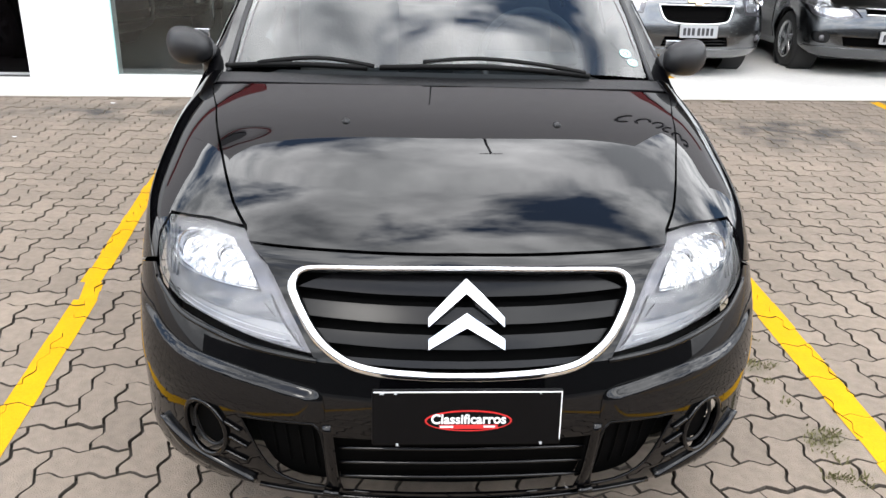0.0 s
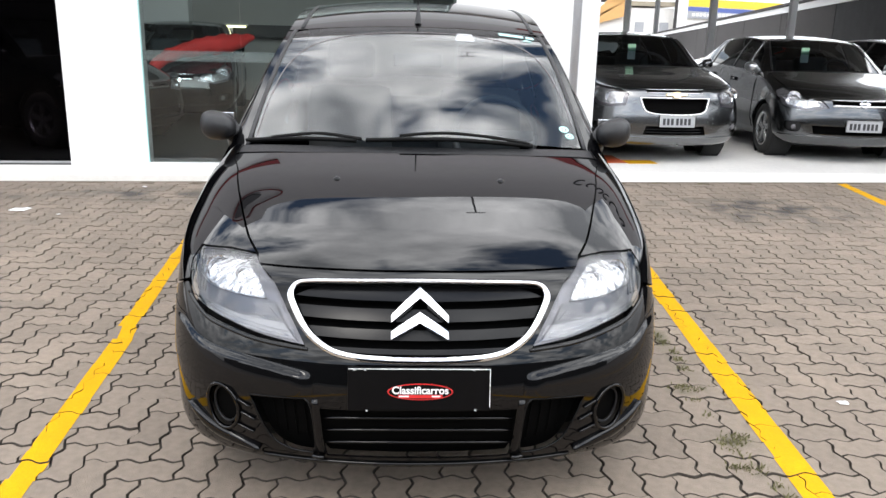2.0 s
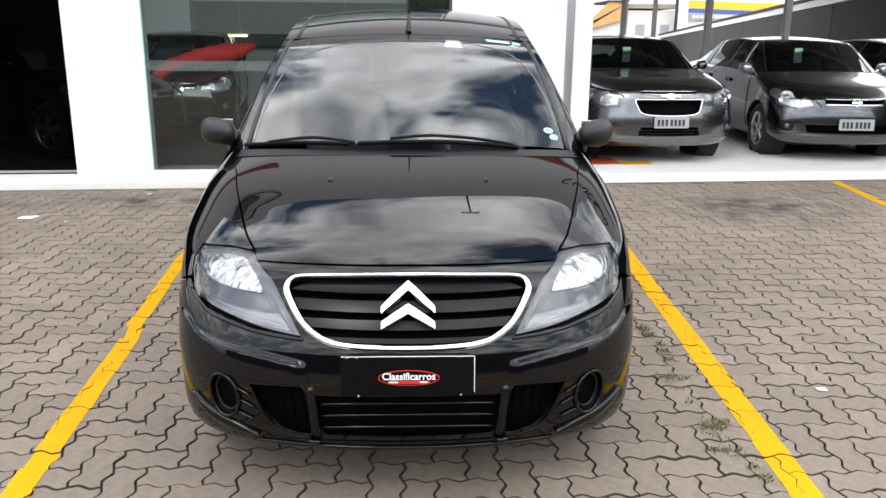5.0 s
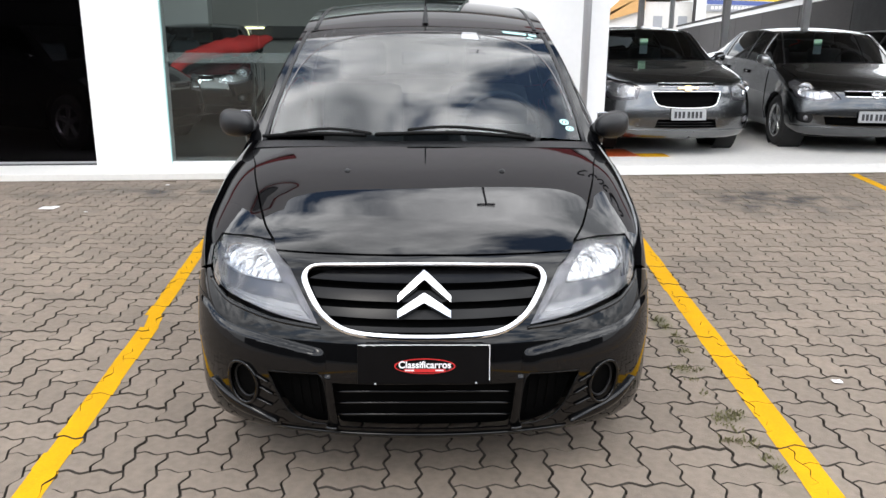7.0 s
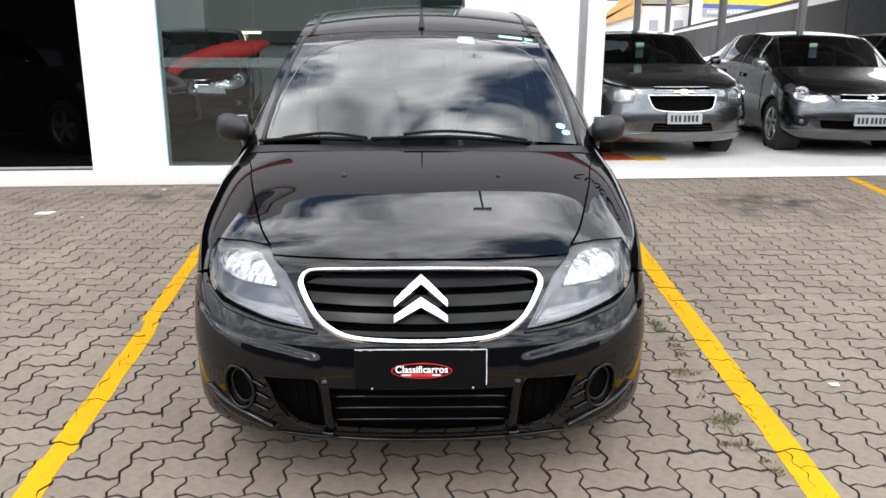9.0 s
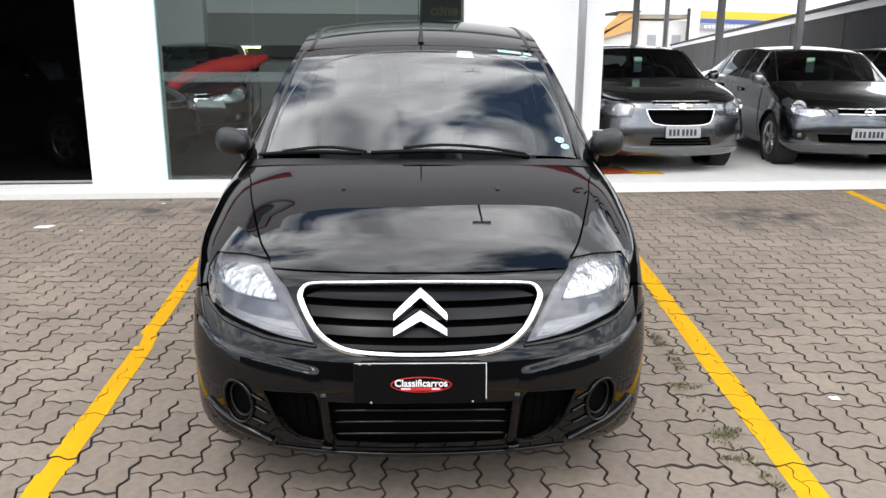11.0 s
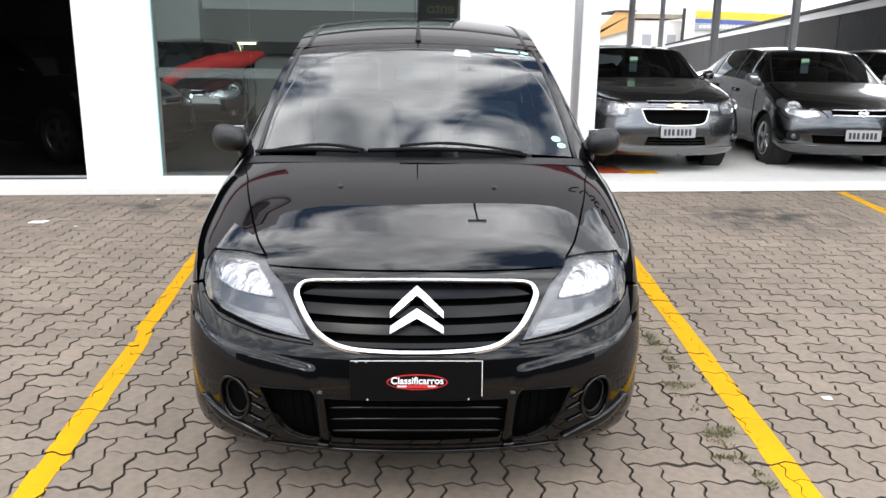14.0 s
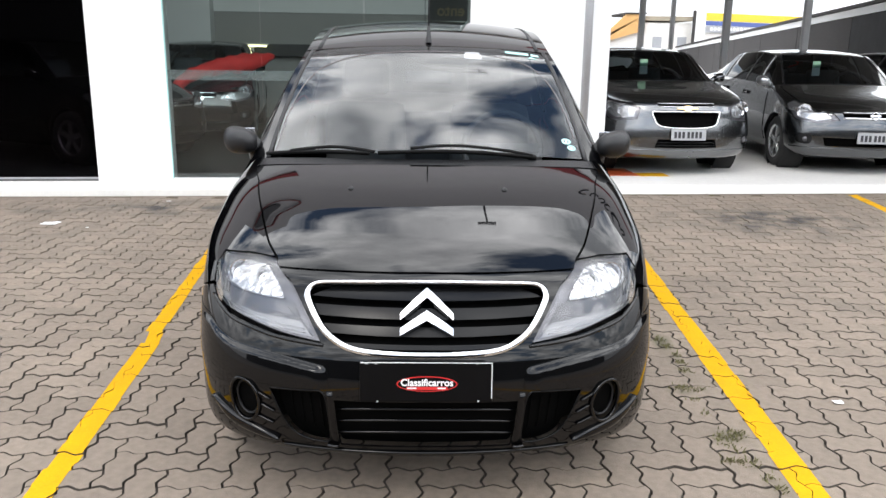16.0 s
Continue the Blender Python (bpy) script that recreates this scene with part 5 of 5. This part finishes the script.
wall("wall_pillar", -3.36, FV - .06, 0.066, -2.612, FV + .16, 3.4, M_WHITE, "wide white clad pillar of the shop front")
wall("wall_front", 0.47, FV - .03, 0.066, 1.96, FV + .30, 3.4, M_WHITE, "white clad wall of the shop front")
# garage walls, with the room's shade put into their colour
wall("wall_left_end", -9.2, FV, 0.066, -8.9, 8.6, 3.4, M_GLOOM, "side wall of the unlit garage, its gloom put into the colour")
wall("wall_garage_back", -8.9, 8.3, 0.062, -3.2, 8.6, 3.4, M_GLOOM, "back wall of the unlit garage, its gloom put into the colour")
M_PALEPANEL = mat("pale_wall_panel", (0.74, 0.75, 0.74), 0.7, vary=0.05, scale=1)
M_SIDEWALL = mat("dark_grey_render", (0.11, 0.11, 0.112), 0.8, vary=0.15, scale=2)
M_DARKSHELF = mat("dark_shelf", (0.02, 0.02, 0.02), 0.6, vary=0.2)
wall("wall_between", -4.25, 7.6, 0.072, -3.45, 8.0, 3.4, M_PALEPANEL, "pale pillar at the back of the showroom")
wall("wall_showroom_back", -4.4, 8.0, 0.072, 1.66, 8.2, 3.4, M_SHOPWALL, "grey back wall of the showroom")
wall("wall_upper_panel", -3.44, 7.94, 2.04, 1.66, 7.997, 3.4, M_PALEPANEL, "pale upper panel of the showroom's back wall")
shelf = thing("wall_shelf", B @ pose(-.9, 7.8, 1.24), "long dark shelf on the showroom's back wall", "shelf")
part("board", box(-2.38, -.18, 0, 2.38, .195, .22, None, .01), M_DARKSHELF, shelf)
for x in (-2.0, 0, 2.0):
    part("bracket", box(x - .02, .1, -.25, x + .02, .195, 0), M_DARKSHELF, shelf)
# length and height beyond view are added, to darken the parked cars' flanks
wall("wall_showroom_side", 1.66, FV + .30, 0.05, 1.96, 30.0, 7.6, M_SIDEWALL, "dark grey side wall of the showroom, with unseen length and height added to darken reflections")
ceil = part("ceiling", box(-9.2, FV, 3.4, 1.96, 8.6, 3.6, B), M_SHOPWALL)
tagged(ceil, "plain ceiling of the shop", "ceiling", kind="structure")
sfloor = part("showroom_floor", box(-8.9, FV + .02, 0.05, 1.66, 8.3, 0.072, B), M_SHOPFLOOR)
tagged(sfloor, "dark polished floor inside the shop", "floor", kind="structure")

# fascia with the shop's sign, over the whole front
fascia = thing("fascia", B, "tall grey sign board over the shop front with a red oval emblem", "sign board", kind="structure")
part("fascia_board", box(-5.1, FV - .35, 3.4, 5.3, FV + .25, 8.5, None, 0.02), M_FASCIA, fascia)
for u0, u1 in ((-9.4, -5.11), (5.31, 8.5)):
    part("side_board", box(u0, FV - .33, 3.4, u1, FV + .25, 6.5, None, 0.02), M_FASCIA, fascia)
part("fascia_base", box(-9.4, FV - .37, 3.4, 8.5, FV - .352, 4.2, None, 0.004), M_WHITE, fascia)
ringm = pose(-4.0, FV - .40, 7.35, 90)
part("red_oval", lathe([(1.0, 0), (1.0, .05), (.94, .05), (.94, 0)], 56, ringm @ Matrix.Diagonal((1.05, 0.55, 1, 1))), M_DRED, fascia)
part("dark_oval", lathe([(.001, 0), (1.0, 0), (1.0, .03), (.001, .03)], 40, pose(-4.3, FV - .40, 7.25, 90) @ Matrix.Diagonal((.6, 0.26, 1, 1))), M_INK, fascia)
for (u0, u1, z0, z1) in ((-6.5, -2.0, 4.40, 4.6), (1.5, 6.6, 4.28, 4.46)):
    part("red_band", box(u0, FV - .40, z0, u1, FV - .352, z1, None, 0.01), M_DRED, fascia)
lets = bmesh.new()
for i in range(6):
    turn_at = 40 + 70 * (i % 3)
    tube([(3.6 + i * .55 + .20 * math.cos(radians(a)), FV - .376, 5.85 + (.34 - .06 * (i % 2)) * math.sin(radians(a))) for a in range(turn_at, turn_at + 250, 18)], .045, 8, lets)
part("fascia_strokes", lets, M_INK, fascia)
lamp = thing("floodlight", B @ pose(1.35, FV - .1, 8.5), "thin floodlight pole on top of the sign board", "lamp")
part("pole", tube([(0, 0, 0), (.20, -.05, 1.0), (.42, -.10, 1.85)], .03, 10), M_INK, lamp, "", True)
part("lamp_head", box(.14, -.115, 1.85, .70, -.085, 1.875, None, 0.005), M_INK, lamp)

# showroom glass
win = thing("window_1", B, "large frameless shop window with a frosted band", "window", kind="structure")
for u0, u1 in ((-2.60, -1.66), (-1.655, -0.62), (-0.615, 0.47)):
    pn = part("pane", box(u0, FV - .045, 0.100, u1, FV - .035, 3.4), M_PANE, win)
    pn.visible_shadow = False
band = part("frosted_band", box(-2.60, FV - .033, 1.10, 0.47, FV - .031, 1.20), M_FROST, win, "pale frosted strip across the glass")
band.visible_shadow = False
part("window_edge", box(-2.612, FV - .057, 0.07, -2.600, FV - .03, 3.4, None, .002), M_TEAL, win, "greenish glass edge")
part("window_sill", box(-2.60, FV - .062, 0.068, 0.47, FV + .02, 0.100), M_WHITE, win, "white sill under the glass")

# pane added across the garage, its tint dims the car inside
dim_front = thing("garage_pane", B, "tinted pane added before the garage to dim what stands inside", "window", kind="structure")
for u0, u1 in ((-8.9, -6.2), (-6.19, -3.36)):
    pn = part("pane", box(u0, FV + .10, 0.075, u1, FV + .11, 3.4), M_DIMPANE, dim_front)
part("window_rail", box(-8.9, FV + .07, 0.068, -3.36, FV + .15, 0.085), M_STEEL, dim_front)

sign = thing("hanging_sign", B @ pose(0.245, FV + .04, 2.05), "dark sign with gilt lettering hung in the window", "sign")
part("board", box(-.205, -.02, -.33, .205, .0, .45, None, .003), M_SIGN, sign)
text_part("lettering", "ento", .155, pose(.03, -.0212, -.23, 90) @ Matrix.Diagonal((-1, 1, 1, 1)), M_GILT, sign, .0006)
part("lettering", bars(bmesh.new(), -.10, .20, -.10, .02, 4, -.0205, rng), M_GILT, sign)
part("frame_edge", box(-.205, -.03, -.39, .17, .005, -.332, None, .004), M_STEEL, sign, "pale grey lower frame")
cable = thing("sign_cable", B @ pose(0.01, FV + .04, 1.70), "thin dark hanging cable beside the sign", "cable")
part("wire", tube([(0, 0, 0), (0, 0, .8)], .0035, 6), M_INK, cable)

tube_l = thing("tube_lamp", B @ pose(-2.70, 7.45, 1.42), "lit yellow tube lamp in the showroom", "lamp")
part("tube", box(-.27, -.02, -.012, .27, .02, .018, None, .01), M_TUBE, tube_l)
part("bracket", box(-.30, .0, .02, .30, .06, .05), M_STEEL, tube_l)
part("stand", box(-.03, .0, -1.348, .03, .06, .03), M_STEEL, tube_l)
for u in (-2.78, -2.40):
    wire = thing("ceiling_cable", B @ pose(u, 7.4, 2.2), "thin grey cable hanging from the ceiling", "cable")
    part("wire", tube([(0, 0, 0), (0, 0, 1.2)], .008, 6), M_STEEL, wire)
# added area lamp just behind the glass, brightens the showroom; no real fitting
fill_lamp = new("showroom_fill", bpy.data.lights.new("showroom_fill", "AREA"))
fill_lamp.data.shape, fill_lamp.data.size, fill_lamp.data.size_y, fill_lamp.data.energy = "RECTANGLE", 3.0, 1.6, 165.0
fill_lamp.data.color = (0.95, 0.98, 1.0)
fill_lamp.matrix_world = B @ pose(-1.09, FV + .2, 2.55, 90)

pole = thing("steel_pole", B @ pose(1.66, 0.30, 0.062), "plain grey steel pole before the white wall", "pole")
part("shaft", tube([(0, 0, 0), (0, 0, 3.4)], .042, 18), M_POLE, pole, "", True)
part("foot_plate", box(-.09, -.09, 0, .09, .09, .012, None, .003), M_POLE, pole)

mark = part("floor_marking", box(2.50, .80, 0.061, 2.84, 1.04, 0.064, B), M_YELLOW)
tagged(mark, "yellow painted stripe on the concrete floor", "road marking", kind="structure")
mark2 = part("floor_marking", box(1.98, .84, 0.061, 2.495, 1.40, 0.064, B), M_AMBER)
tagged(mark2, "rust-red painted stripe on the concrete floor", "road marking", kind="structure")

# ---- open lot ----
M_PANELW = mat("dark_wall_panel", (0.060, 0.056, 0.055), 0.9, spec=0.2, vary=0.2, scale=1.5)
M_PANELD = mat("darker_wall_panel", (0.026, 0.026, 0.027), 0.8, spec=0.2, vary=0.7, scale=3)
M_ORANGE = mat("orange_render", (0.62, 0.36, 0.14), 0.8, vary=0.1, scale=1)
M_PALEB = mat("pale_building", (0.72, 0.70, 0.66), 0.8, vary=0.08, scale=0.5)
M_YBAND = mat("yellow_sign", (0.75, 0.55, 0.05), 0.5, vary=0.05)
M_BBAND = mat("blue_sign", (0.09, 0.13, 0.35), 0.5, vary=0.1)
M_CORNICE = mat("weathered_cornice", (0.33, 0.29, 0.22), 0.8, vary=0.2, scale=1)
M_GBAND = mat("grey_sign", (0.35, 0.36, 0.38), 0.5, vary=0.1)

W0 = pose(8.55, 7.2, 0.06, 0, 0, -10)                 # the boundary wall runs away from the street, its top falling
fence = thing("boundary_wall", W0, "dark panelled boundary wall with a white band and steel rail", "wall", kind="structure")
top_at = lambda l: 2.54 - 0.0273 * l
slope = Matrix.Identity(4)
slope[2][1] = -0.0273
for i in range(10):
    l0, l1 = -3.7 + i * 4.9, 1.2 + i * 4.9
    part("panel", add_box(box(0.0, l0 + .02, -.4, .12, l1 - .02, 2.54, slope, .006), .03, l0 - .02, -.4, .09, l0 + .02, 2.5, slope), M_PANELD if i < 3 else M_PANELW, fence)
part("white_band", box(-.02, -3.7, 2.545, .14, 45.3, 2.72, slope, .008), M_WHITE, fence)
part("rail", box(-.08, -3.7, 2.725, .06, 45.3, 2.81, slope, .01), M_PANELW, fence)
for x, y, w, pm_ in ((3.95, 13.0, .10, M_WHITE), (6.0, 18.0, .10, M_STEEL), (5.17, 12.0, .11, M_STEEL), (6.56, 12.0, .11, M_STEEL), (9.1, 11.4, .11, M_STEEL)):
    post = thing("carport_post", pose(x, y, 0.06), "square grey steel carport post" if pm_ is M_STEEL else "square white carport post", "post", "carport posts")
    part("shaft", box(-w / 2, -w / 2, 0, w / 2, w / 2, 4.2, None, .008), pm_, post)
    part("base_plate", box(-.12, -.12, 0, .12, .12, .015, None, .004), pm_, post)
M_ROOFING = mat("carport_sheet", (0.20, 0.19, 0.18), 0.7, vary=0.15, scale=2)
canopy = thing("carport_roof", pose(0, 0, 4.26), "low sloping sheet carport roof over the parked cars", "roof", kind="structure")
rib = bmesh.new()
for i in range(34):
    add_box(rib, 2.1 + i * .21, 7.0, .10 + .015 * (i % 2), 2.1 + (i + 1) * .21, 23.0, .13 + .015 * (i % 2))
part("roof_sheet", rib, M_ROOFING, canopy)
for y in (7.2, 9.9, 12.0, 18.0):
    part("beam", box(2.1, y - .06, 0, 9.2, y + .06, .10, None, .01), M_STEEL, canopy)

gable = thing("gabled_house", pose(0, 70, -.5), "far house with an orange gable wall", "house")
gb, prof = bmesh.new(), ((13.4, 1.9), (19.0, 3.5), (19.0, 4.85), (17.36, 4.87), (16.09, 3.67), (14.2, 1.95))
near_v, far_v = [gb.verts.new((x, 0, z)) for x, z in prof], [gb.verts.new((x, .3, z)) for x, z in prof]
gb.faces.new(near_v)
gb.faces.new(far_v[::-1])
for i in range(6):
    gb.faces.new((near_v[i - 1], far_v[i - 1], far_v[i], near_v[i]))
bmesh.ops.recalc_face_normals(gb, faces=gb.faces[:])
part("wall", gb, M_ORANGE, gable)
part("house_body", box(13.4, .35, 0, 19.0, 9, 3.4), M_PALEB, gable)
part("roof", box(17.2, -.15, 4.9, 19.1, 9, 5.0), M_PANELW, gable)
pale = thing("pale_building", pose(0, 70.5, -.5), "far pale rendered building with a tiled edge", "building")
part("wall", box(19.1, 0, 0, 23.3, 8, 4.2, None, .02), M_PALEB, pale)
part("parapet", box(19.05, -.2, 4.35, 23.35, 8.1, 4.75, None, .02), M_CORNICE, pale)
for x in (19.9, 22.1):
    wf = part("window", box(x, -.03, 1.6, x + .8, .02, 3.0), M_GBAND, pale)
    part("frame", box(x - .06, -.05, 1.52, x + .86, -.035, 1.6), M_WHITE, wf)
bill = thing("shop_building", pose(24.3, 70, -.5, 0, 0, 0), "far shop building with a yellow and blue sign band", "building")
part("wall", box(0, .1, 0, 10.5, 8, 3.4), M_PALEB, bill)
lean = Matrix.Identity(4)
lean[2][0] = -0.028
part("yellow_band", box(0, -.1, 4.42, 10.4, .1, 5.08, lean, .02), M_YBAND, bill)
part("blue_band", box(0, -.08, 4.02, 10.4, .1, 4.40, lean, .02), M_BBAND, bill)
part("grey_band", box(0, -.06, 3.42, 5.2, .1, 4.0, lean, .02), M_GBAND, bill)
part("band_strokes", bars(bmesh.new(), .4, 4.4, 3.58, 3.84, 12, -.061, rng, .02), M_WHITEINK, bill)
part("side_pillar", box(-.9, -.2, 0, -.02, .3, 5.2, None, .02), M_WHITE, bill)
part("corner_post", box(-1.15, -.25, 0, -.92, -.02, 5.25, None, .02), M_PANELW, bill)

# ---- cars ----
hatchback(M_BLACK, "glossy black five-door hatchback with double-arrow emblem parked in a yellow-lined bay")
rounded_saloon(pose(2.92, 6.68, 0.06, 0, 0, 4), M_GREY, "grey metallic saloon with gold emblem parked on the concrete floor")
tall_hatch(pose(5.14, 6.86, 0.06, 0, 0, -4), M_GREY2, "grey metallic family hatchback with round emblem on the concrete floor")
tall_hatch(pose(7.2, 7.15, 0.06), M_WHITEP, "white compact hatchback beside the dark boundary wall", False)
tall_hatch(pose(5.3, 14.5, 0.06, 0, 0, -90), M_WHITEP, "white hatchback further back in the open lot", False)
tall_hatch(pose(-2.98, 7.36, 0.072, 0, 0, 62), M_BLACK, "black hatchback standing in the unlit garage", False, "cars inside the shop")
SHOW = B @ pose(-3.02, 3.5, 0.072, 0, 0, 4)
tall_hatch(SHOW, M_BLACK, "dark hatchback inside the showroom window", False, "cars inside the shop")
# red swoosh of unknown origin, shaped as a bent, uneven tube
M_SWOOSH = mat("swoosh_red", (0.42, 0.02, 0.018), 0.75, vary=0.25, scale=5, bump=0.4, bscale=9)
cover = thing("red_swoosh", SHOW, "curved red swoosh over the dark car in the showroom", "car cover")
fold = bmesh.new()
spine = [spl([(-0.295, -0.088, 0.538, 0.039), (-0.209, -0.04, 0.776, 0.063), (0.001, 0.263, 0.952, 0.09), (0.354, 0.616, 1.065, 0.118), (0.678, 0.873, 1.108, 0.138), (0.912, 1.092, 1.153, 0.106), (1.103, 1.216, 1.226, 0.027)], t) for t in np.linspace(0, 6, 31)]
tube([p[:3] for p in spine], [p[3] for p in spine], 16, fold)
for v in fold.verts:
    v.co += Vector((0, .5, 1)) * (.03 * noise.noise(v.co * 5.0)) + Vector((0, 0, .012 * math.sin(28 * v.co.x + 9 * v.co.y)))
part("swoosh_body", fold, M_SWOOSH, cover, "", True)

# ---- small things ----
for x, y, s in ((1.778, .87, .022), (-3.108, 4.243, .065), (-2.45, 5.25, .02), (-2.75, 4.1, .015)):
    bm = bmesh.new()
    bmesh.ops.create_grid(bm, x_segments=6, y_segments=6, size=s)
    for v in bm.verts:
        v.co.z = 0.005 + (0.25 * s if s < .1 else .01) * abs(noise.noise(v.co * (9 / max(s * 10, .4))))
        v.co.y *= 0.7
        v.co.x += 0.3 * s * noise.noise(v.co * 20 + Vector((3, 1, 0)))
    ob = part("paper_scrap", bm, M_PAPER, None, "", True)
    ob.location = (x, y, 0.0)
    tagged(ob, "crumpled white paper scrap on the pavers", "litter", "litter")

wd = bmesh.new()
wr2 = random.Random(9)
for cx, cy, n, sp_ in ((1.145, 1.015, 150, .022), (1.185, 1.005, 120, .02), (1.225, 1.0, 60, .015), (1.235, 1.22, 60, .014), (1.237, 1.32, 60, .014), (1.238, 1.42, 70, .014), (1.232, 1.53, 90, .016), (1.21, 1.63, 80, .016), (1.20, 1.8, 70, .016), (1.19, 2.0, 70, .02), (1.16, .53, 150, .022), (1.20, .56, 130, .024), (1.235, .59, 110, .018), (1.12, .37, 80, .014), (1.165, .36, 90, .015), (1.21, .355, 80, .014), (1.217, .25, 50, .015), (1.235, .18, 40, .015), (1.18, .45, 50, .014), (1.16, .9, 40, .014), (1.17, .75, 40, .012), (2.12, 5.83, 60, .03), (2.5, 5.86, 50, .03), (2.95, 5.89, 40, .03), (3.7, 5.95, 40, .03), (4.3, 5.99, 40, .03)):
    for _ in range(n // 2):
        x, y = cx + wr2.gauss(0, sp_), cy + wr2.gauss(0, sp_)
        a, h, lean = wr2.uniform(0, 6.28), wr2.uniform(.006, .026), wr2.uniform(.005, .022)
        d = Vector((math.cos(a), math.sin(a), 0))
        w = Vector((-d.y, d.x, 0)) * wr2.uniform(.0016, .004)
        b0 = Vector((x, y, -.01))
        v = [wd.verts.new(p) for p in (b0 - w, b0 + w, b0 + d * lean * .5 + Vector((0, 0, h * .8)) + w * .7, b0 + d * lean + Vector((0, 0, h)), b0 + d * lean * .5 + Vector((0, 0, h * .8)) - w * .7)]
        wd.faces.new(v)
weeds = part("weeds", wd, M_GRASS)
tagged(weeds, "sparse green weeds in the paver joints", "weeds", kind="stuff")
